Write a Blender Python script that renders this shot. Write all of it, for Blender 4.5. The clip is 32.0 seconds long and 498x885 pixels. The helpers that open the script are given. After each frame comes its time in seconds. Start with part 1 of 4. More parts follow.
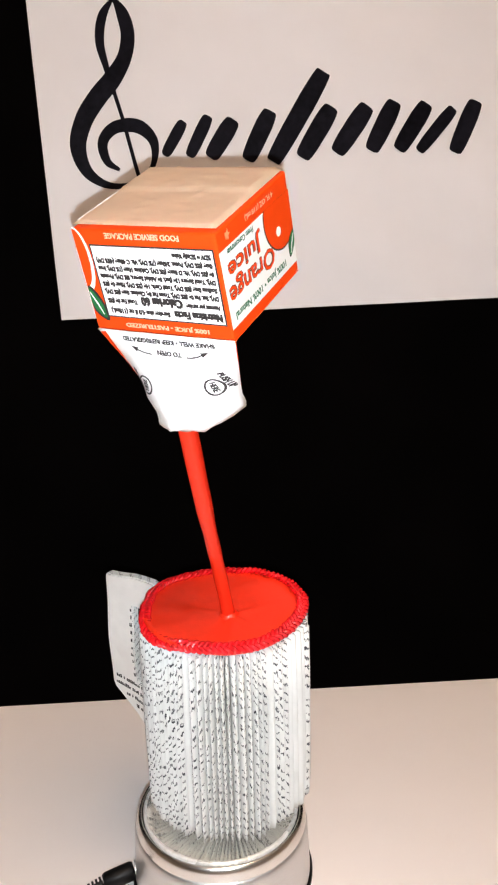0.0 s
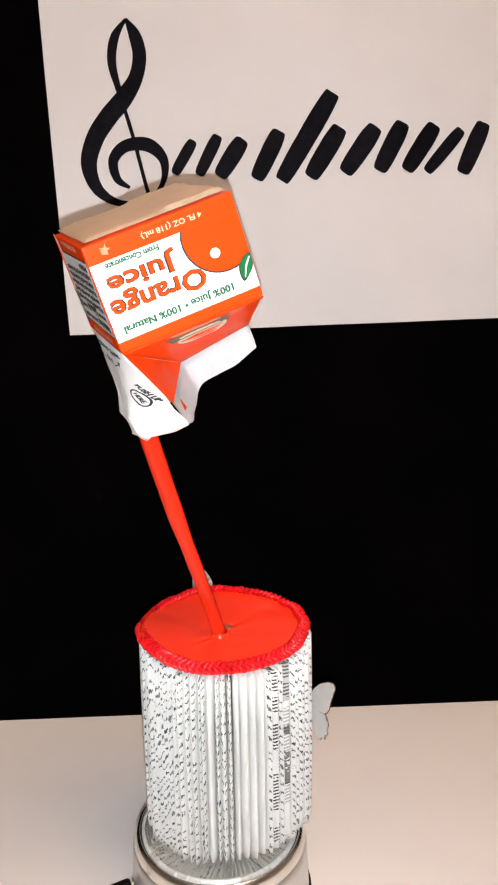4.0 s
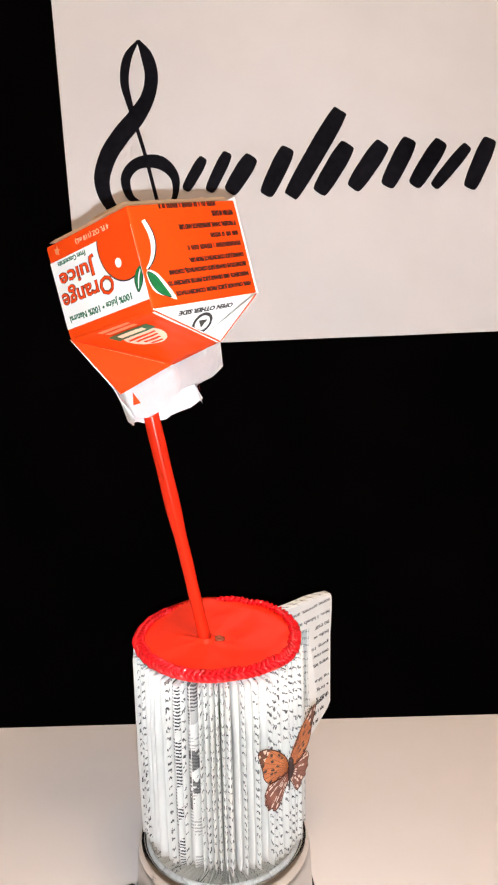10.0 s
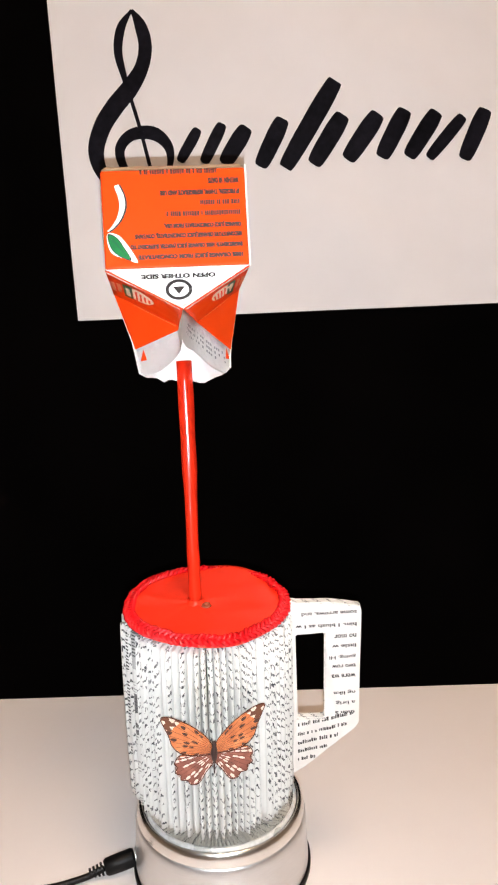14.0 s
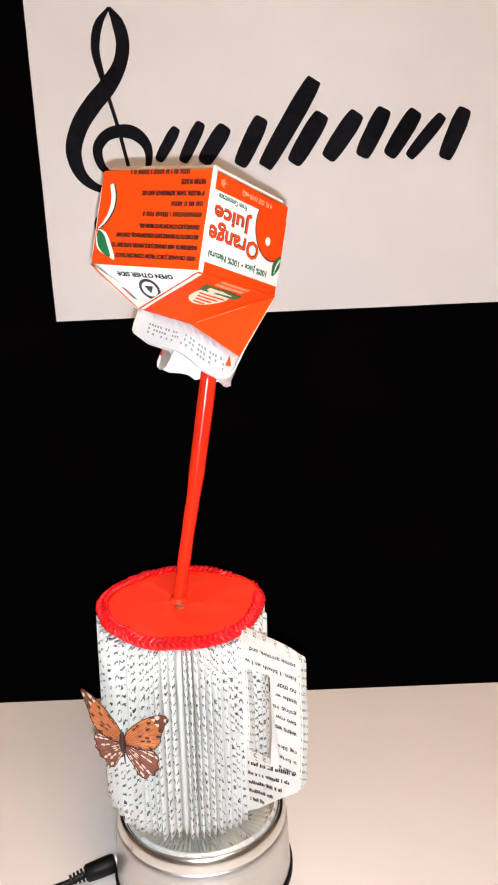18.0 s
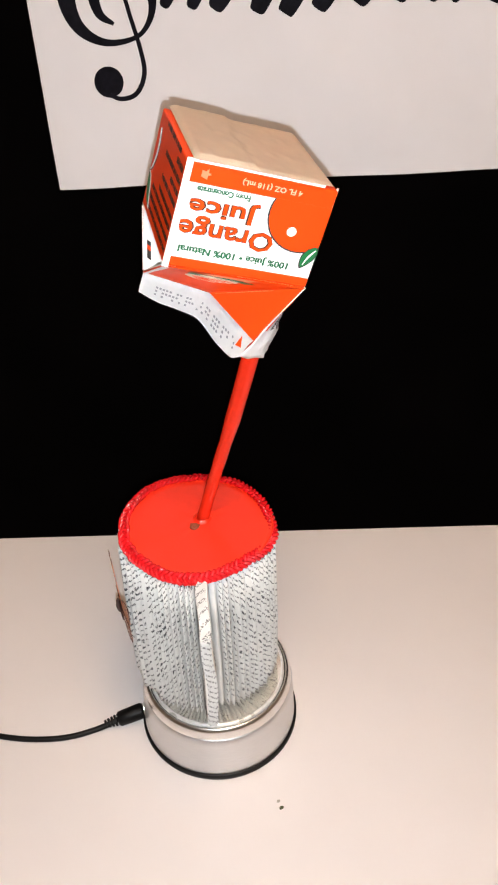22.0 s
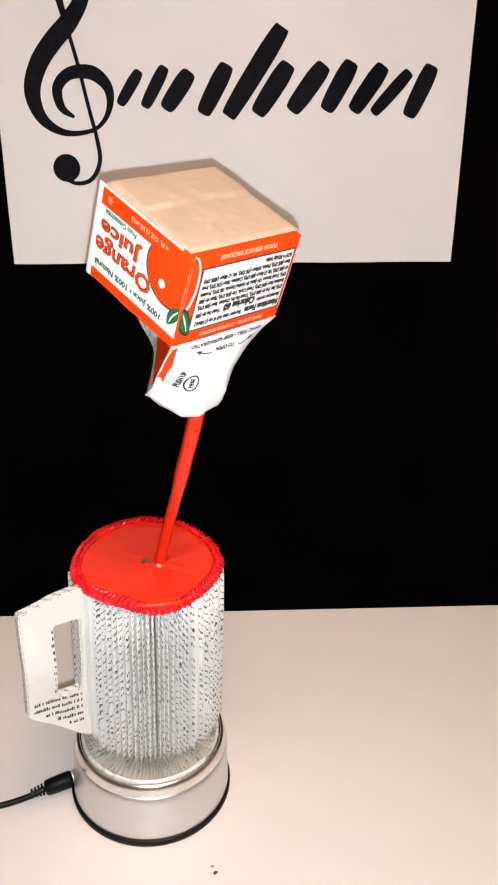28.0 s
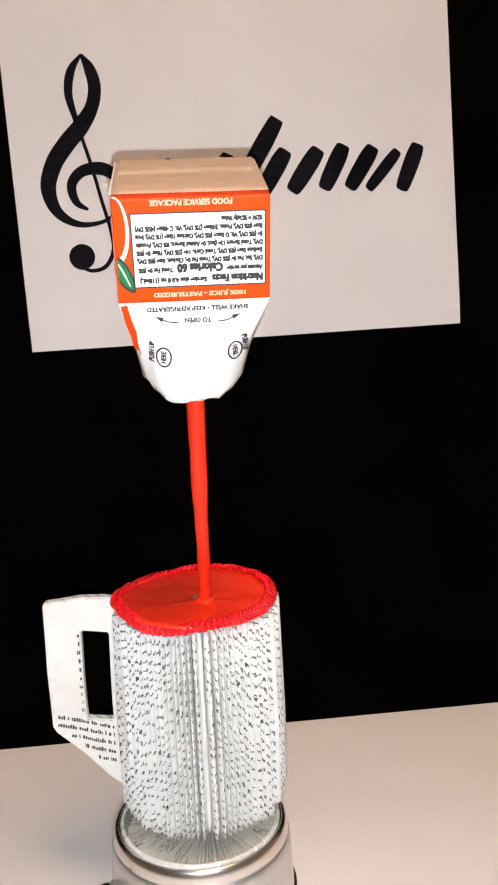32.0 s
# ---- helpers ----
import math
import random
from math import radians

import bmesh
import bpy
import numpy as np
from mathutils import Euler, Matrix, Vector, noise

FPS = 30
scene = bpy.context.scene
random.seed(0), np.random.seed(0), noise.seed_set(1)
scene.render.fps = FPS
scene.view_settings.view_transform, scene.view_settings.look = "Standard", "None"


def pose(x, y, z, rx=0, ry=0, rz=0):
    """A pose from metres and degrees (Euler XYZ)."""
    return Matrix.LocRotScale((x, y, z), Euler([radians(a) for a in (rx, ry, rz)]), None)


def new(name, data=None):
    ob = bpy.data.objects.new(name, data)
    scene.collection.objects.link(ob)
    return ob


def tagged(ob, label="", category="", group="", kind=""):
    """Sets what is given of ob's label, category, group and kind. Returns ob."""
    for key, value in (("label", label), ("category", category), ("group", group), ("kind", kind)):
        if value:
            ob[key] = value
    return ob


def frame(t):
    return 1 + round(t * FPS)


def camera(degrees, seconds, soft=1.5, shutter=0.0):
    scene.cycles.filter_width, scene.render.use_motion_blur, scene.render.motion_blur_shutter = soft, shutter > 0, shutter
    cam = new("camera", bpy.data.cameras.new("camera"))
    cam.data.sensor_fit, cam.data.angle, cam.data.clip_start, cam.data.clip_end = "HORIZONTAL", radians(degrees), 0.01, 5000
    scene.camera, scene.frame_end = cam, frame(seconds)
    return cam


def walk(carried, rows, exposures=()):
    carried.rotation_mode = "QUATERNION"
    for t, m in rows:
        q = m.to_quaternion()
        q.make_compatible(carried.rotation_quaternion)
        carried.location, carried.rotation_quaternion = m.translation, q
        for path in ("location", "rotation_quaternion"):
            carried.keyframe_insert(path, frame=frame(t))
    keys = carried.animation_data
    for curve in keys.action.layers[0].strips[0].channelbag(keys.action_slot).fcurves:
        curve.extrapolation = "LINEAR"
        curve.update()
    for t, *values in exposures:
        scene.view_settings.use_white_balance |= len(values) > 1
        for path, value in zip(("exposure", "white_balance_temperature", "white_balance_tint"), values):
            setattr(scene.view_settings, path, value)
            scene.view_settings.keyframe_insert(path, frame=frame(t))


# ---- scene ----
from mathutils.bvhtree import BVHTree

SPIN = 10.338  # degrees a second, clockwise from above
cam = camera(31.48, 32.0, soft=2.2)
# seconds, x, y, z, heading, pitch, roll of the hand-held camera
PATH = [
    (0, -0.0021, -0.3816, 0.3800, 3.24, -19.14, -1.32), (0.5, 0.0004, -0.3809, 0.3795, 2.92, -18.73, -1.58),
    (1, 0.0006, -0.3791, 0.3776, 2.90, -18.86, -1.83), (1.5, 0.0021, -0.3763, 0.3775, 2.86, -18.92, -1.87),
    (2, 0.0016, -0.3780, 0.3790, 2.86, -18.78, -1.77), (2.5, 0.0026, -0.3798, 0.3803, 2.87, -18.57, -1.46),
    (3, 0.0032, -0.3802, 0.3804, 2.76, -18.30, -1.60), (3.5, 0.0021, -0.3809, 0.3798, 2.74, -17.99, -1.17),
    (5.5, 0.0064, -0.3927, 0.3751, 1.63, -17.75, -0.44), (6, 0.0077, -0.3916, 0.3755, 1.53, -17.72, -0.52),
    (6.5, 0.0093, -0.3930, 0.3740, 1.36, -17.26, -0.66), (7, 0.0117, -0.3928, 0.3741, 1.12, -17.26, -0.93),
    (7.5, 0.0117, -0.3930, 0.3743, 0.91, -16.82, -1.08), (8, 0.0100, -0.3929, 0.3759, 1.04, -16.83, -0.92),
    (8.5, 0.0119, -0.3902, 0.3760, 0.62, -16.98, -0.99), (9, 0.0117, -0.3924, 0.3764, 0.77, -16.97, -1.02),
    (9.5, 0.0128, -0.3911, 0.3757, 0.81, -16.89, -0.90), (10, 0.0128, -0.3926, 0.3766, 0.72, -16.69, -1.17),
    (10.5, 0.0137, -0.3934, 0.3781, 0.96, -16.43, -1.28), (11, 0.0130, -0.3914, 0.3757, 1.05, -16.93, -1.28),
    (11.5, 0.0150, -0.3942, 0.3743, 0.88, -17.45, -1.33), (12, 0.0150, -0.3973, 0.3722, 0.92, -17.59, -1.42),
    (12.5, 0.0143, -0.3971, 0.3716, 0.89, -17.66, -1.35), (13, 0.0151, -0.3980, 0.3708, 0.70, -17.76, -1.42),
    (13.5, 0.0146, -0.3967, 0.3701, 0.78, -17.81, -1.51), (14, 0.0134, -0.3966, 0.3710, 0.92, -17.86, -1.27),
    (14.5, 0.0133, -0.3972, 0.3710, 1.16, -17.88, -1.02), (15, 0.0136, -0.3985, 0.3719, 1.30, -17.64, -1.09),
    (15.5, 0.0154, -0.3969, 0.3725, 1.42, -17.68, -1.18), (17.5, 0.0137, -0.3974, 0.3711, 1.95, -17.47, -1.10),
    (18, 0.0162, -0.3926, 0.3727, 1.96, -18.10, -1.22), (18.5, 0.0160, -0.3906, 0.3883, 1.29, -20.26, -1.62),
    (19, 0.0181, -0.3819, 0.4032, 0.76, -22.42, -2.30), (19.5, 0.0223, -0.3740, 0.4173, 0.86, -24.95, -3.41),
    (20, 0.0246, -0.3715, 0.4282, 1.53, -28.40, -3.16), (20.5, 0.0291, -0.3587, 0.4403, 1.10, -31.23, -3.00),
    (21, 0.0255, -0.3502, 0.4536, 0.31, -33.67, -2.56), (21.5, 0.0272, -0.3452, 0.4726, -0.45, -35.79, -2.42),
    (22, 0.0267, -0.3352, 0.4872, -0.44, -38.66, -1.86), (22.5, 0.0280, -0.3372, 0.5028, -0.47, -40.04, -1.34),
    (23, 0.0258, -0.3423, 0.5091, -0.72, -40.72, -1.55), (23.5, 0.0251, -0.3417, 0.5094, -0.39, -41.28, -1.48),
    (24, 0.0223, -0.3415, 0.5094, 0.38, -41.55, -0.99), (24.5, 0.0229, -0.3362, 0.5076, 0.66, -42.36, -0.93),
    (26.5, 0.0166, -0.3605, 0.4848, 3.81, -36.86, 1.46), (27, 0.0177, -0.3695, 0.4741, 4.93, -34.01, 2.25),
    (27.5, 0.0189, -0.3781, 0.4605, 5.26, -30.89, 2.06), (28, 0.0129, -0.3897, 0.4465, 5.75, -28.05, 2.39),
    (28.5, 0.0095, -0.3905, 0.4266, 6.00, -25.97, 1.83), (29, 0.0066, -0.4004, 0.4075, 5.46, -22.65, 0.44),
    (29.5, 0.0004, -0.4075, 0.3951, 5.15, -19.72, -0.71), (30, -0.0059, -0.4115, 0.3763, 5.24, -17.32, -1.02),
    (30.5, -0.0045, -0.4013, 0.3604, 4.66, -15.93, -1.66), (31, -0.0046, -0.4041, 0.3489, 5.27, -14.21, -1.82),
    (31.5, -0.0046, -0.4083, 0.3352, 5.63, -12.83, -3.22), (32, -0.0092, -0.4109, 0.3229, 5.92, -11.54, -2.40),
]


def eye(x, y, z, heading, pitch, roll):
    return pose(x, y, z, 90 + pitch, 0, -heading) @ pose(0, 0, 0, 0, 0, roll)


# the camera's own exposure, in stops
EXPOSURE = [(0, -0.03), (1, -0.07), (3, -0.07), (6, 0.0), (8, -0.02), (10, 0.07), (12, 0.09), (15, 0.07), (18, 0.09), (19, 0.09), (20, 0.02), (21, -0.11), (24, -0.09), (27, -0.07), (28, 0.05), (30, 0.05), (31, 0.02), (32, -0.06)]
walk(cam, [(r[0], eye(*r[1:])) for r in PATH], EXPOSURE)

# ---- world and light ----
world = bpy.data.worlds.new("room_air")
scene.world = world
world.use_nodes = True
world.node_tree.nodes["Background"].inputs[0].default_value = (1.0, 0.8, 0.6, 1)
world.node_tree.nodes["Background"].inputs[1].default_value = 0.02
FLASH = 62000.0
CEILING_GLOW = 21.5


# ---- materials ----
class Mat:
    """A node material under construction."""

    def __init__(self, name, rough=0.5, metal=0.0, color=(0.5, 0.5, 0.5)):
        self.m = bpy.data.materials.new(name)
        self.m.use_nodes = True
        self.t = self.m.node_tree
        self.b = self.t.nodes["Principled BSDF"]
        self.b.inputs["Roughness"].default_value = rough
        self.b.inputs["Metallic"].default_value = metal
        self.b.inputs["Base Color"].default_value = (*color, 1)

    def add(self, kind, **inputs):
        n = self.t.nodes.new(kind)
        for k, v in inputs.items():
            k = k.replace("_", " ")
            if hasattr(v, "is_linked"):
                self.t.links.new(v, n.inputs[k])
            else:
                n.inputs[k].default_value = v
        return n

    def link(self, a, b):
        self.t.links.new(a, b)

    def math(self, op, a, b=0.0, c=0.0):
        n = self.t.nodes.new("ShaderNodeMath")
        n.operation = op
        for i, v in enumerate((a, b, c)):
            if hasattr(v, "is_linked"):
                self.t.links.new(v, n.inputs[i])
            else:
                n.inputs[i].default_value = v
        return n.outputs[0]

    def coords(self, scale=(1, 1, 1)):
        tc = self.t.nodes.new("ShaderNodeTexCoord")
        mp = self.t.nodes.new("ShaderNodeMapping")
        mp.inputs["Scale"].default_value = scale
        self.link(tc.outputs["Object"], mp.inputs["Vector"])
        return mp.outputs[0]

    def noise(self, scale, detail=3.0, vec=None, rough=0.55):
        n = self.add("ShaderNodeTexNoise", Scale=scale, Detail=detail, Roughness=rough)
        self.link(vec if vec is not None else self.coords(), n.inputs["Vector"])
        return n.outputs["Fac"]

    def ramp(self, fac, stops):
        n = self.t.nodes.new("ShaderNodeValToRGB")
        e = n.color_ramp.elements
        while len(e) < len(stops):
            e.new(0.5)
        for el, (p, c) in zip(e, stops):
            el.position, el.color = p, (*c, 1)
        self.link(fac, n.inputs[0])
        return n.outputs[0]

    def mix(self, fac, a, b, mode="MIX"):
        n = self.t.nodes.new("ShaderNodeMix")
        n.data_type, n.blend_type = "RGBA", mode
        for sock, v in ((n.inputs[0], fac), (n.inputs[6], a), (n.inputs[7], b)):
            if hasattr(v, "is_linked"):
                self.link(v, sock)
            else:
                sock.default_value = v if isinstance(v, float) else (*v, 1)
        return n.outputs[2]

    def color(self, sock):
        self.link(sock, self.b.inputs["Base Color"])

    def bump(self, height, strength=0.3, dist=0.001):
        n = self.add("ShaderNodeBump", Strength=strength, Distance=dist)
        self.link(height, n.inputs["Height"])
        self.link(n.outputs[0], self.b.inputs["Normal"])

    def roughness(self, fac, lo, hi):
        n = self.t.nodes.new("ShaderNodeMapRange")
        n.inputs[3].default_value, n.inputs[4].default_value = lo, hi
        self.link(fac, n.inputs[0])
        self.link(n.outputs[0], self.b.inputs["Roughness"])


def plain(name, color, rough=0.5, metal=0.0, vary=0.06, scale=120.0, bump=0.15, dist=0.0002):
    """A surface with a slight two-scale variation of colour and relief."""
    k = Mat(name, rough, metal, color)
    fine, broad = k.noise(scale, 4.0), k.noise(scale / 9, 2.0)
    both = k.math("MULTIPLY", k.math("ADD", fine, broad), 0.5)
    lo, hi = [c * (1 - vary * 1.6) for c in color], [min(1, c * (1 + vary * 1.6)) for c in color]
    k.color(k.ramp(both, [(0.3, lo), (0.7, hi)]))
    k.roughness(broad, max(0.02, rough - 0.06), rough + 0.06)
    k.bump(fine, bump, dist)
    return k.m


def page_material(name, kind):
    """Fold of a printed page: ends of the printed lines show on both flanks of the crest."""
    k = Mat(name, 0.75)
    tc = k.t.nodes.new("ShaderNodeTexCoord")
    sep = k.t.nodes.new("ShaderNodeSeparateXYZ")
    k.link(tc.outputs["Object"], sep.inputs[0])
    y, z = sep.outputs[1], sep.outputs[2]
    rand = k.t.nodes.new("ShaderNodeObjectInfo").outputs["Random"]
    side = k.math("SIGN", y)
    own = k.math("ADD", k.math("MULTIPLY", rand, 37.0), k.math("MULTIPLY", side, 5.3))

    def vec(a, b, c):
        n = k.t.nodes.new("ShaderNodeCombineXYZ")
        for i, v in enumerate((a, b, c)):
            if hasattr(v, "is_linked"):
                k.link(v, n.inputs[i])
            else:
                n.inputs[i].default_value = v
        return n.outputs[0]

    paper = k.ramp(k.noise(55.0, 4.0, vec(sep.outputs[0], own, z)), [(0.3, (0.58, 0.59, 0.575)), (0.7, (0.69, 0.70, 0.685))])
    away = k.math("ABSOLUTE", y)
    flank = k.math("MULTIPLY", k.math("GREATER_THAN", away, 0.00018), k.math("LESS_THAN", away, 0.00104))
    height = k.math("SUBTRACT", z, k.math("MULTIPLY", away, 0.9))
    squiggle = k.noise(1.0, 1.0, vec(k.math("MULTIPLY", sep.outputs[0], 480.0), own, k.math("MULTIPLY", height, 480.0)))
    patch = k.noise(1.0, 2.0, vec(own, 0.0, k.math("MULTIPLY", z, 70.0)))
    if kind in ("picture", "shaded"):
        bow = k.math("ADD", z, k.math("MULTIPLY", k.math("MULTIPLY", away, away), 900.0))
        hatch = k.math("LESS_THAN", k.math("FRACT", k.math("ADD", k.math("DIVIDE", bow, 0.0018), k.math("ADD", rand, k.math("MULTIPLY", squiggle, 0.35)))), 0.50)
        ink = k.math("MULTIPLY", k.math("MULTIPLY", hatch, k.math("GREATER_THAN", patch, 0.47)), k.math("MULTIPLY", k.math("GREATER_THAN", squiggle, 0.33), 0.95))
        if kind == "shaded":
            cloud = k.noise(1.0, 4.0, vec(k.math("MULTIPLY", sep.outputs[0], 160.0), own, k.math("MULTIPLY", z, 150.0)))
            block_ = k.math("LESS_THAN", k.math("ABSOLUTE", k.math("SUBTRACT", k.math("ADD", z, k.math("MULTIPLY", cloud, 0.012)), 0.071)), 0.0165)
            head = k.math("GREATER_THAN", k.math("ADD", z, k.math("MULTIPLY", cloud, 0.01)), 0.099)
            tone = k.math("ADD", k.math("MULTIPLY", block_, k.math("MULTIPLY", k.math("GREATER_THAN", cloud, 0.49), 0.8)), k.math("MULTIPLY", head, 0.42))
            ink = k.math("MINIMUM", k.math("ADD", k.math("MULTIPLY", ink, 0.5), tone), 0.9)
        k.color(k.mix(k.math("MULTIPLY", ink, k.math("GREATER_THAN", away, 0.00008)), paper, (0.012, 0.013, 0.018)))
    elif kind == "text":
        # one line pitch through the whole book, drifting slowly round it
        ring = k.t.nodes.new("ShaderNodeTexCoord")
        ring.name = "round_the_mug"
        about = k.math("MULTIPLY", k.math("SUBTRACT", k.noise(28.0, 1.0, ring.outputs["Object"]), 0.5), 2.2)
        hook = k.math("MULTIPLY", k.math("SUBTRACT", k.noise(1.0, 1.0, vec(k.math("MULTIPLY", sep.outputs[0], 900.0), own, k.math("MULTIPLY", z, 300.0))), 0.5), 1.1)
        rows = k.math("ADD", k.math("DIVIDE", height, 0.0047), k.math("ADD", about, k.math("ADD", k.math("MULTIPLY", rand, 0.34), k.math("ADD", k.math("MULTIPLY", side, 0.07), hook))))
        dice = k.t.nodes.new("ShaderNodeTexWhiteNoise")
        k.link(vec(k.math("FLOOR", rows), k.math("FLOOR", k.math("MULTIPLY", own, 8.0)), 0.0), dice.inputs["Vector"])
        kept = k.math("MULTIPLY", k.math("GREATER_THAN", dice.outputs["Value"], 0.07), k.math("GREATER_THAN", patch, 0.29))
        letter = k.noise(1.0, 1.0, vec(k.math("MULTIPLY", sep.outputs[0], 1000.0), own, k.math("MULTIPLY", z, 640.0)))
        soft = k.t.nodes.new("ShaderNodeMapRange")
        soft.inputs[1].default_value, soft.inputs[2].default_value, soft.inputs[3].default_value, soft.inputs[4].default_value = 0.10, 0.18, 1.0, 0.0
        k.link(k.math("ABSOLUTE", k.math("SUBTRACT", k.math("FRACT", rows), 0.5)), soft.inputs[0])
        stroke = k.t.nodes.new("ShaderNodeMapRange")
        stroke.inputs[1].default_value, stroke.inputs[2].default_value = 0.36, 0.44
        k.link(letter, stroke.inputs[0])
        faint = k.math("ADD", 0.72, k.math("MULTIPLY", dice.outputs["Value"], 0.28))
        k.color(k.mix(k.math("MULTIPLY", k.math("MULTIPLY", k.math("MULTIPLY", soft.outputs[0], stroke.outputs[0]), faint), k.math("MULTIPLY", kept, flank)), paper, (0.022, 0.025, 0.033)))
    elif kind == "sheet":
        tilt = k.math("ADD", k.math("ADD", k.math("MULTIPLY", z, 240.0), k.math("MULTIPLY", sep.outputs[0], 170.0)), k.math("MULTIPLY", y, 150.0))
        line = k.math("LESS_THAN", k.math("ABSOLUTE", k.math("SUBTRACT", k.math("FRACT", tilt), 0.5)), 0.17)
        bits = k.noise(1100.0, 1.0, tc.outputs["Object"])
        k.color(k.mix(k.math("MULTIPLY", line, k.math("MULTIPLY", k.math("GREATER_THAN", bits, 0.49), 0.75)), paper, (0.05, 0.05, 0.055)))
    else:
        k.color(paper)
    k.bump(k.noise(900.0, 3.0), 0.25, 0.0002)
    return k.m


PAGE = page_material("printed_page_edge", "text")
PAGE_SHEET = page_material("printed_handle_sheet", "sheet")
PAGE_BLANK = page_material("blank_page_edge", "blank")
PAGE_PICTURE = page_material("illustrated_page_edge", "picture")
PAGE_SHADED = page_material("shaded_page_edge", "shaded")


def paper_sheet_material():
    k = Mat("white_poster_paper", 0.62)
    v = k.coords()
    k.color(k.ramp(k.noise(9.0, 4.0, v), [(0.3, (0.58, 0.562, 0.565)), (0.7, (0.64, 0.62, 0.625))]))
    k.bump(k.noise(16.0, 1.0, v, 0.4), 0.45, 0.005)
    k.b.inputs["Specular IOR Level"].default_value = 0.15
    return k.m


def brushed_metal():
    k = Mat("satin_silver_metal", 0.38, 0.92)
    streak = k.noise(30.0, 5.0, k.coords((6, 6, 300)))
    k.color(k.ramp(streak, [(0.3, (0.62, 0.62, 0.62)), (0.7, (0.75, 0.75, 0.75))]))
    k.roughness(streak, 0.30, 0.46)
    k.bump(streak, 0.1, 0.0001)
    return k.m


def wing_material():
    k = Mat("orange_brown_wing_print", 0.5)
    v = k.coords()
    sep = k.t.nodes.new("ShaderNodeSeparateXYZ")
    k.link(v, sep.inputs[0])
    side, z = k.math("ABSOLUTE", sep.outputs[0]), sep.outputs[2]
    r = k.math("SQRT", k.math("ADD", k.math("MULTIPLY", side, side), k.math("MULTIPLY", z, z)))
    ray = k.math("MULTIPLY", k.math("ARCTAN2", k.math("SUBTRACT", z, 0.0005), k.math("ADD", side, 0.0015)), 8.5)
    off = k.math("ABSOLUTE", k.math("SUBTRACT", k.math("FRACT", ray), 0.5))
    cell = k.t.nodes.new("ShaderNodeCombineXYZ")
    k.link(k.math("FLOOR", ray), cell.inputs[0])
    blur = k.math("MULTIPLY", k.math("SUBTRACT", k.noise(420.0, 2.0, v), 0.5), 0.0022)
    along = k.math("MULTIPLY", k.math("ADD", r, k.math("ADD", blur, k.math("MULTIPLY", off, 0.0016))), 310.0)
    k.link(k.math("FLOOR", along), cell.inputs[1])
    mid = k.math("SUBTRACT", k.math("FRACT", along), 0.5)
    oval = k.math("LESS_THAN", k.math("ADD", k.math("MULTIPLY", k.math("MULTIPLY", off, off), 9.0), k.math("MULTIPLY", k.math("MULTIPLY", mid, mid), 5.0)), 1.0)
    dice = k.t.nodes.new("ShaderNodeTexWhiteNoise")
    k.link(cell.outputs[0], dice.inputs["Vector"])
    chance = dice.outputs["Value"]
    grain = k.noise(160.0, 4.0, v)
    lit = k.ramp(grain, [(0.25, (0.42, 0.11, 0.035)), (0.55, (0.62, 0.19, 0.06)), (0.8, (0.74, 0.32, 0.14))])
    dull = k.ramp(grain, [(0.25, (0.13, 0.042, 0.03)), (0.55, (0.27, 0.085, 0.055)), (0.8, (0.44, 0.17, 0.115))])
    near_edge = k.math("GREATER_THAN", k.math("ADD", r, blur), 0.0240)
    blot = k.math("MULTIPLY", k.math("GREATER_THAN", chance, 0.74), k.math("MULTIPLY", oval, k.math("GREATER_THAN", r, 0.007)))
    spotted = k.mix(k.math("MAXIMUM", blot, k.math("MULTIPLY", near_edge, 0.85)), lit, (0.06, 0.02, 0.012))
    tip = k.math("MULTIPLY", k.math("LESS_THAN", chance, 0.45), k.math("MULTIPLY", oval, near_edge))
    fore = k.mix(tip, spotted, (0.80, 0.66, 0.56))
    pale = k.math("MULTIPLY", k.math("LESS_THAN", chance, 0.50), oval)
    hind = k.mix(k.math("MULTIPLY", pale, k.math("GREATER_THAN", r, 0.004)), dull, (0.82, 0.66, 0.58))
    both = k.mix(k.math("LESS_THAN", z, -0.0004), fore, hind)
    vein = k.math("GREATER_THAN", off, k.math("SUBTRACT", 0.5, k.math("DIVIDE", 0.00105, k.math("ADD", r, 0.002))))
    k.color(k.mix(k.math("MULTIPLY", vein, 0.8), both, (0.10, 0.03, 0.02)))
    k.bump(k.noise(500.0, 3.0, v), 0.2, 0.0002)
    return k.m


def board_material():
    k = Mat("matt_black_board", 0.85, 0, (0.004, 0.004, 0.0045))
    k.b.inputs["Specular IOR Level"].default_value = 0.01
    k.color(k.ramp(k.noise(14.0, 4.0), [(0.3, (0.0005, 0.0004, 0.0004)), (0.7, (0.0012, 0.0009, 0.0009))]))
    k.bump(k.noise(500.0, 3.0), 0.15, 0.0003)
    return k.m


def table_material():
    k = Mat("cream_laminate", 0.42)
    broad = k.noise(5.0, 4.0)
    k.color(k.ramp(broad, [(0.3, (0.718, 0.674, 0.660)), (0.7, (0.778, 0.734, 0.720))]))
    k.roughness(k.noise(40.0, 3.0), 0.34, 0.5)
    k.bump(k.noise(600.0, 2.0), 0.06, 0.0002)
    return k.m


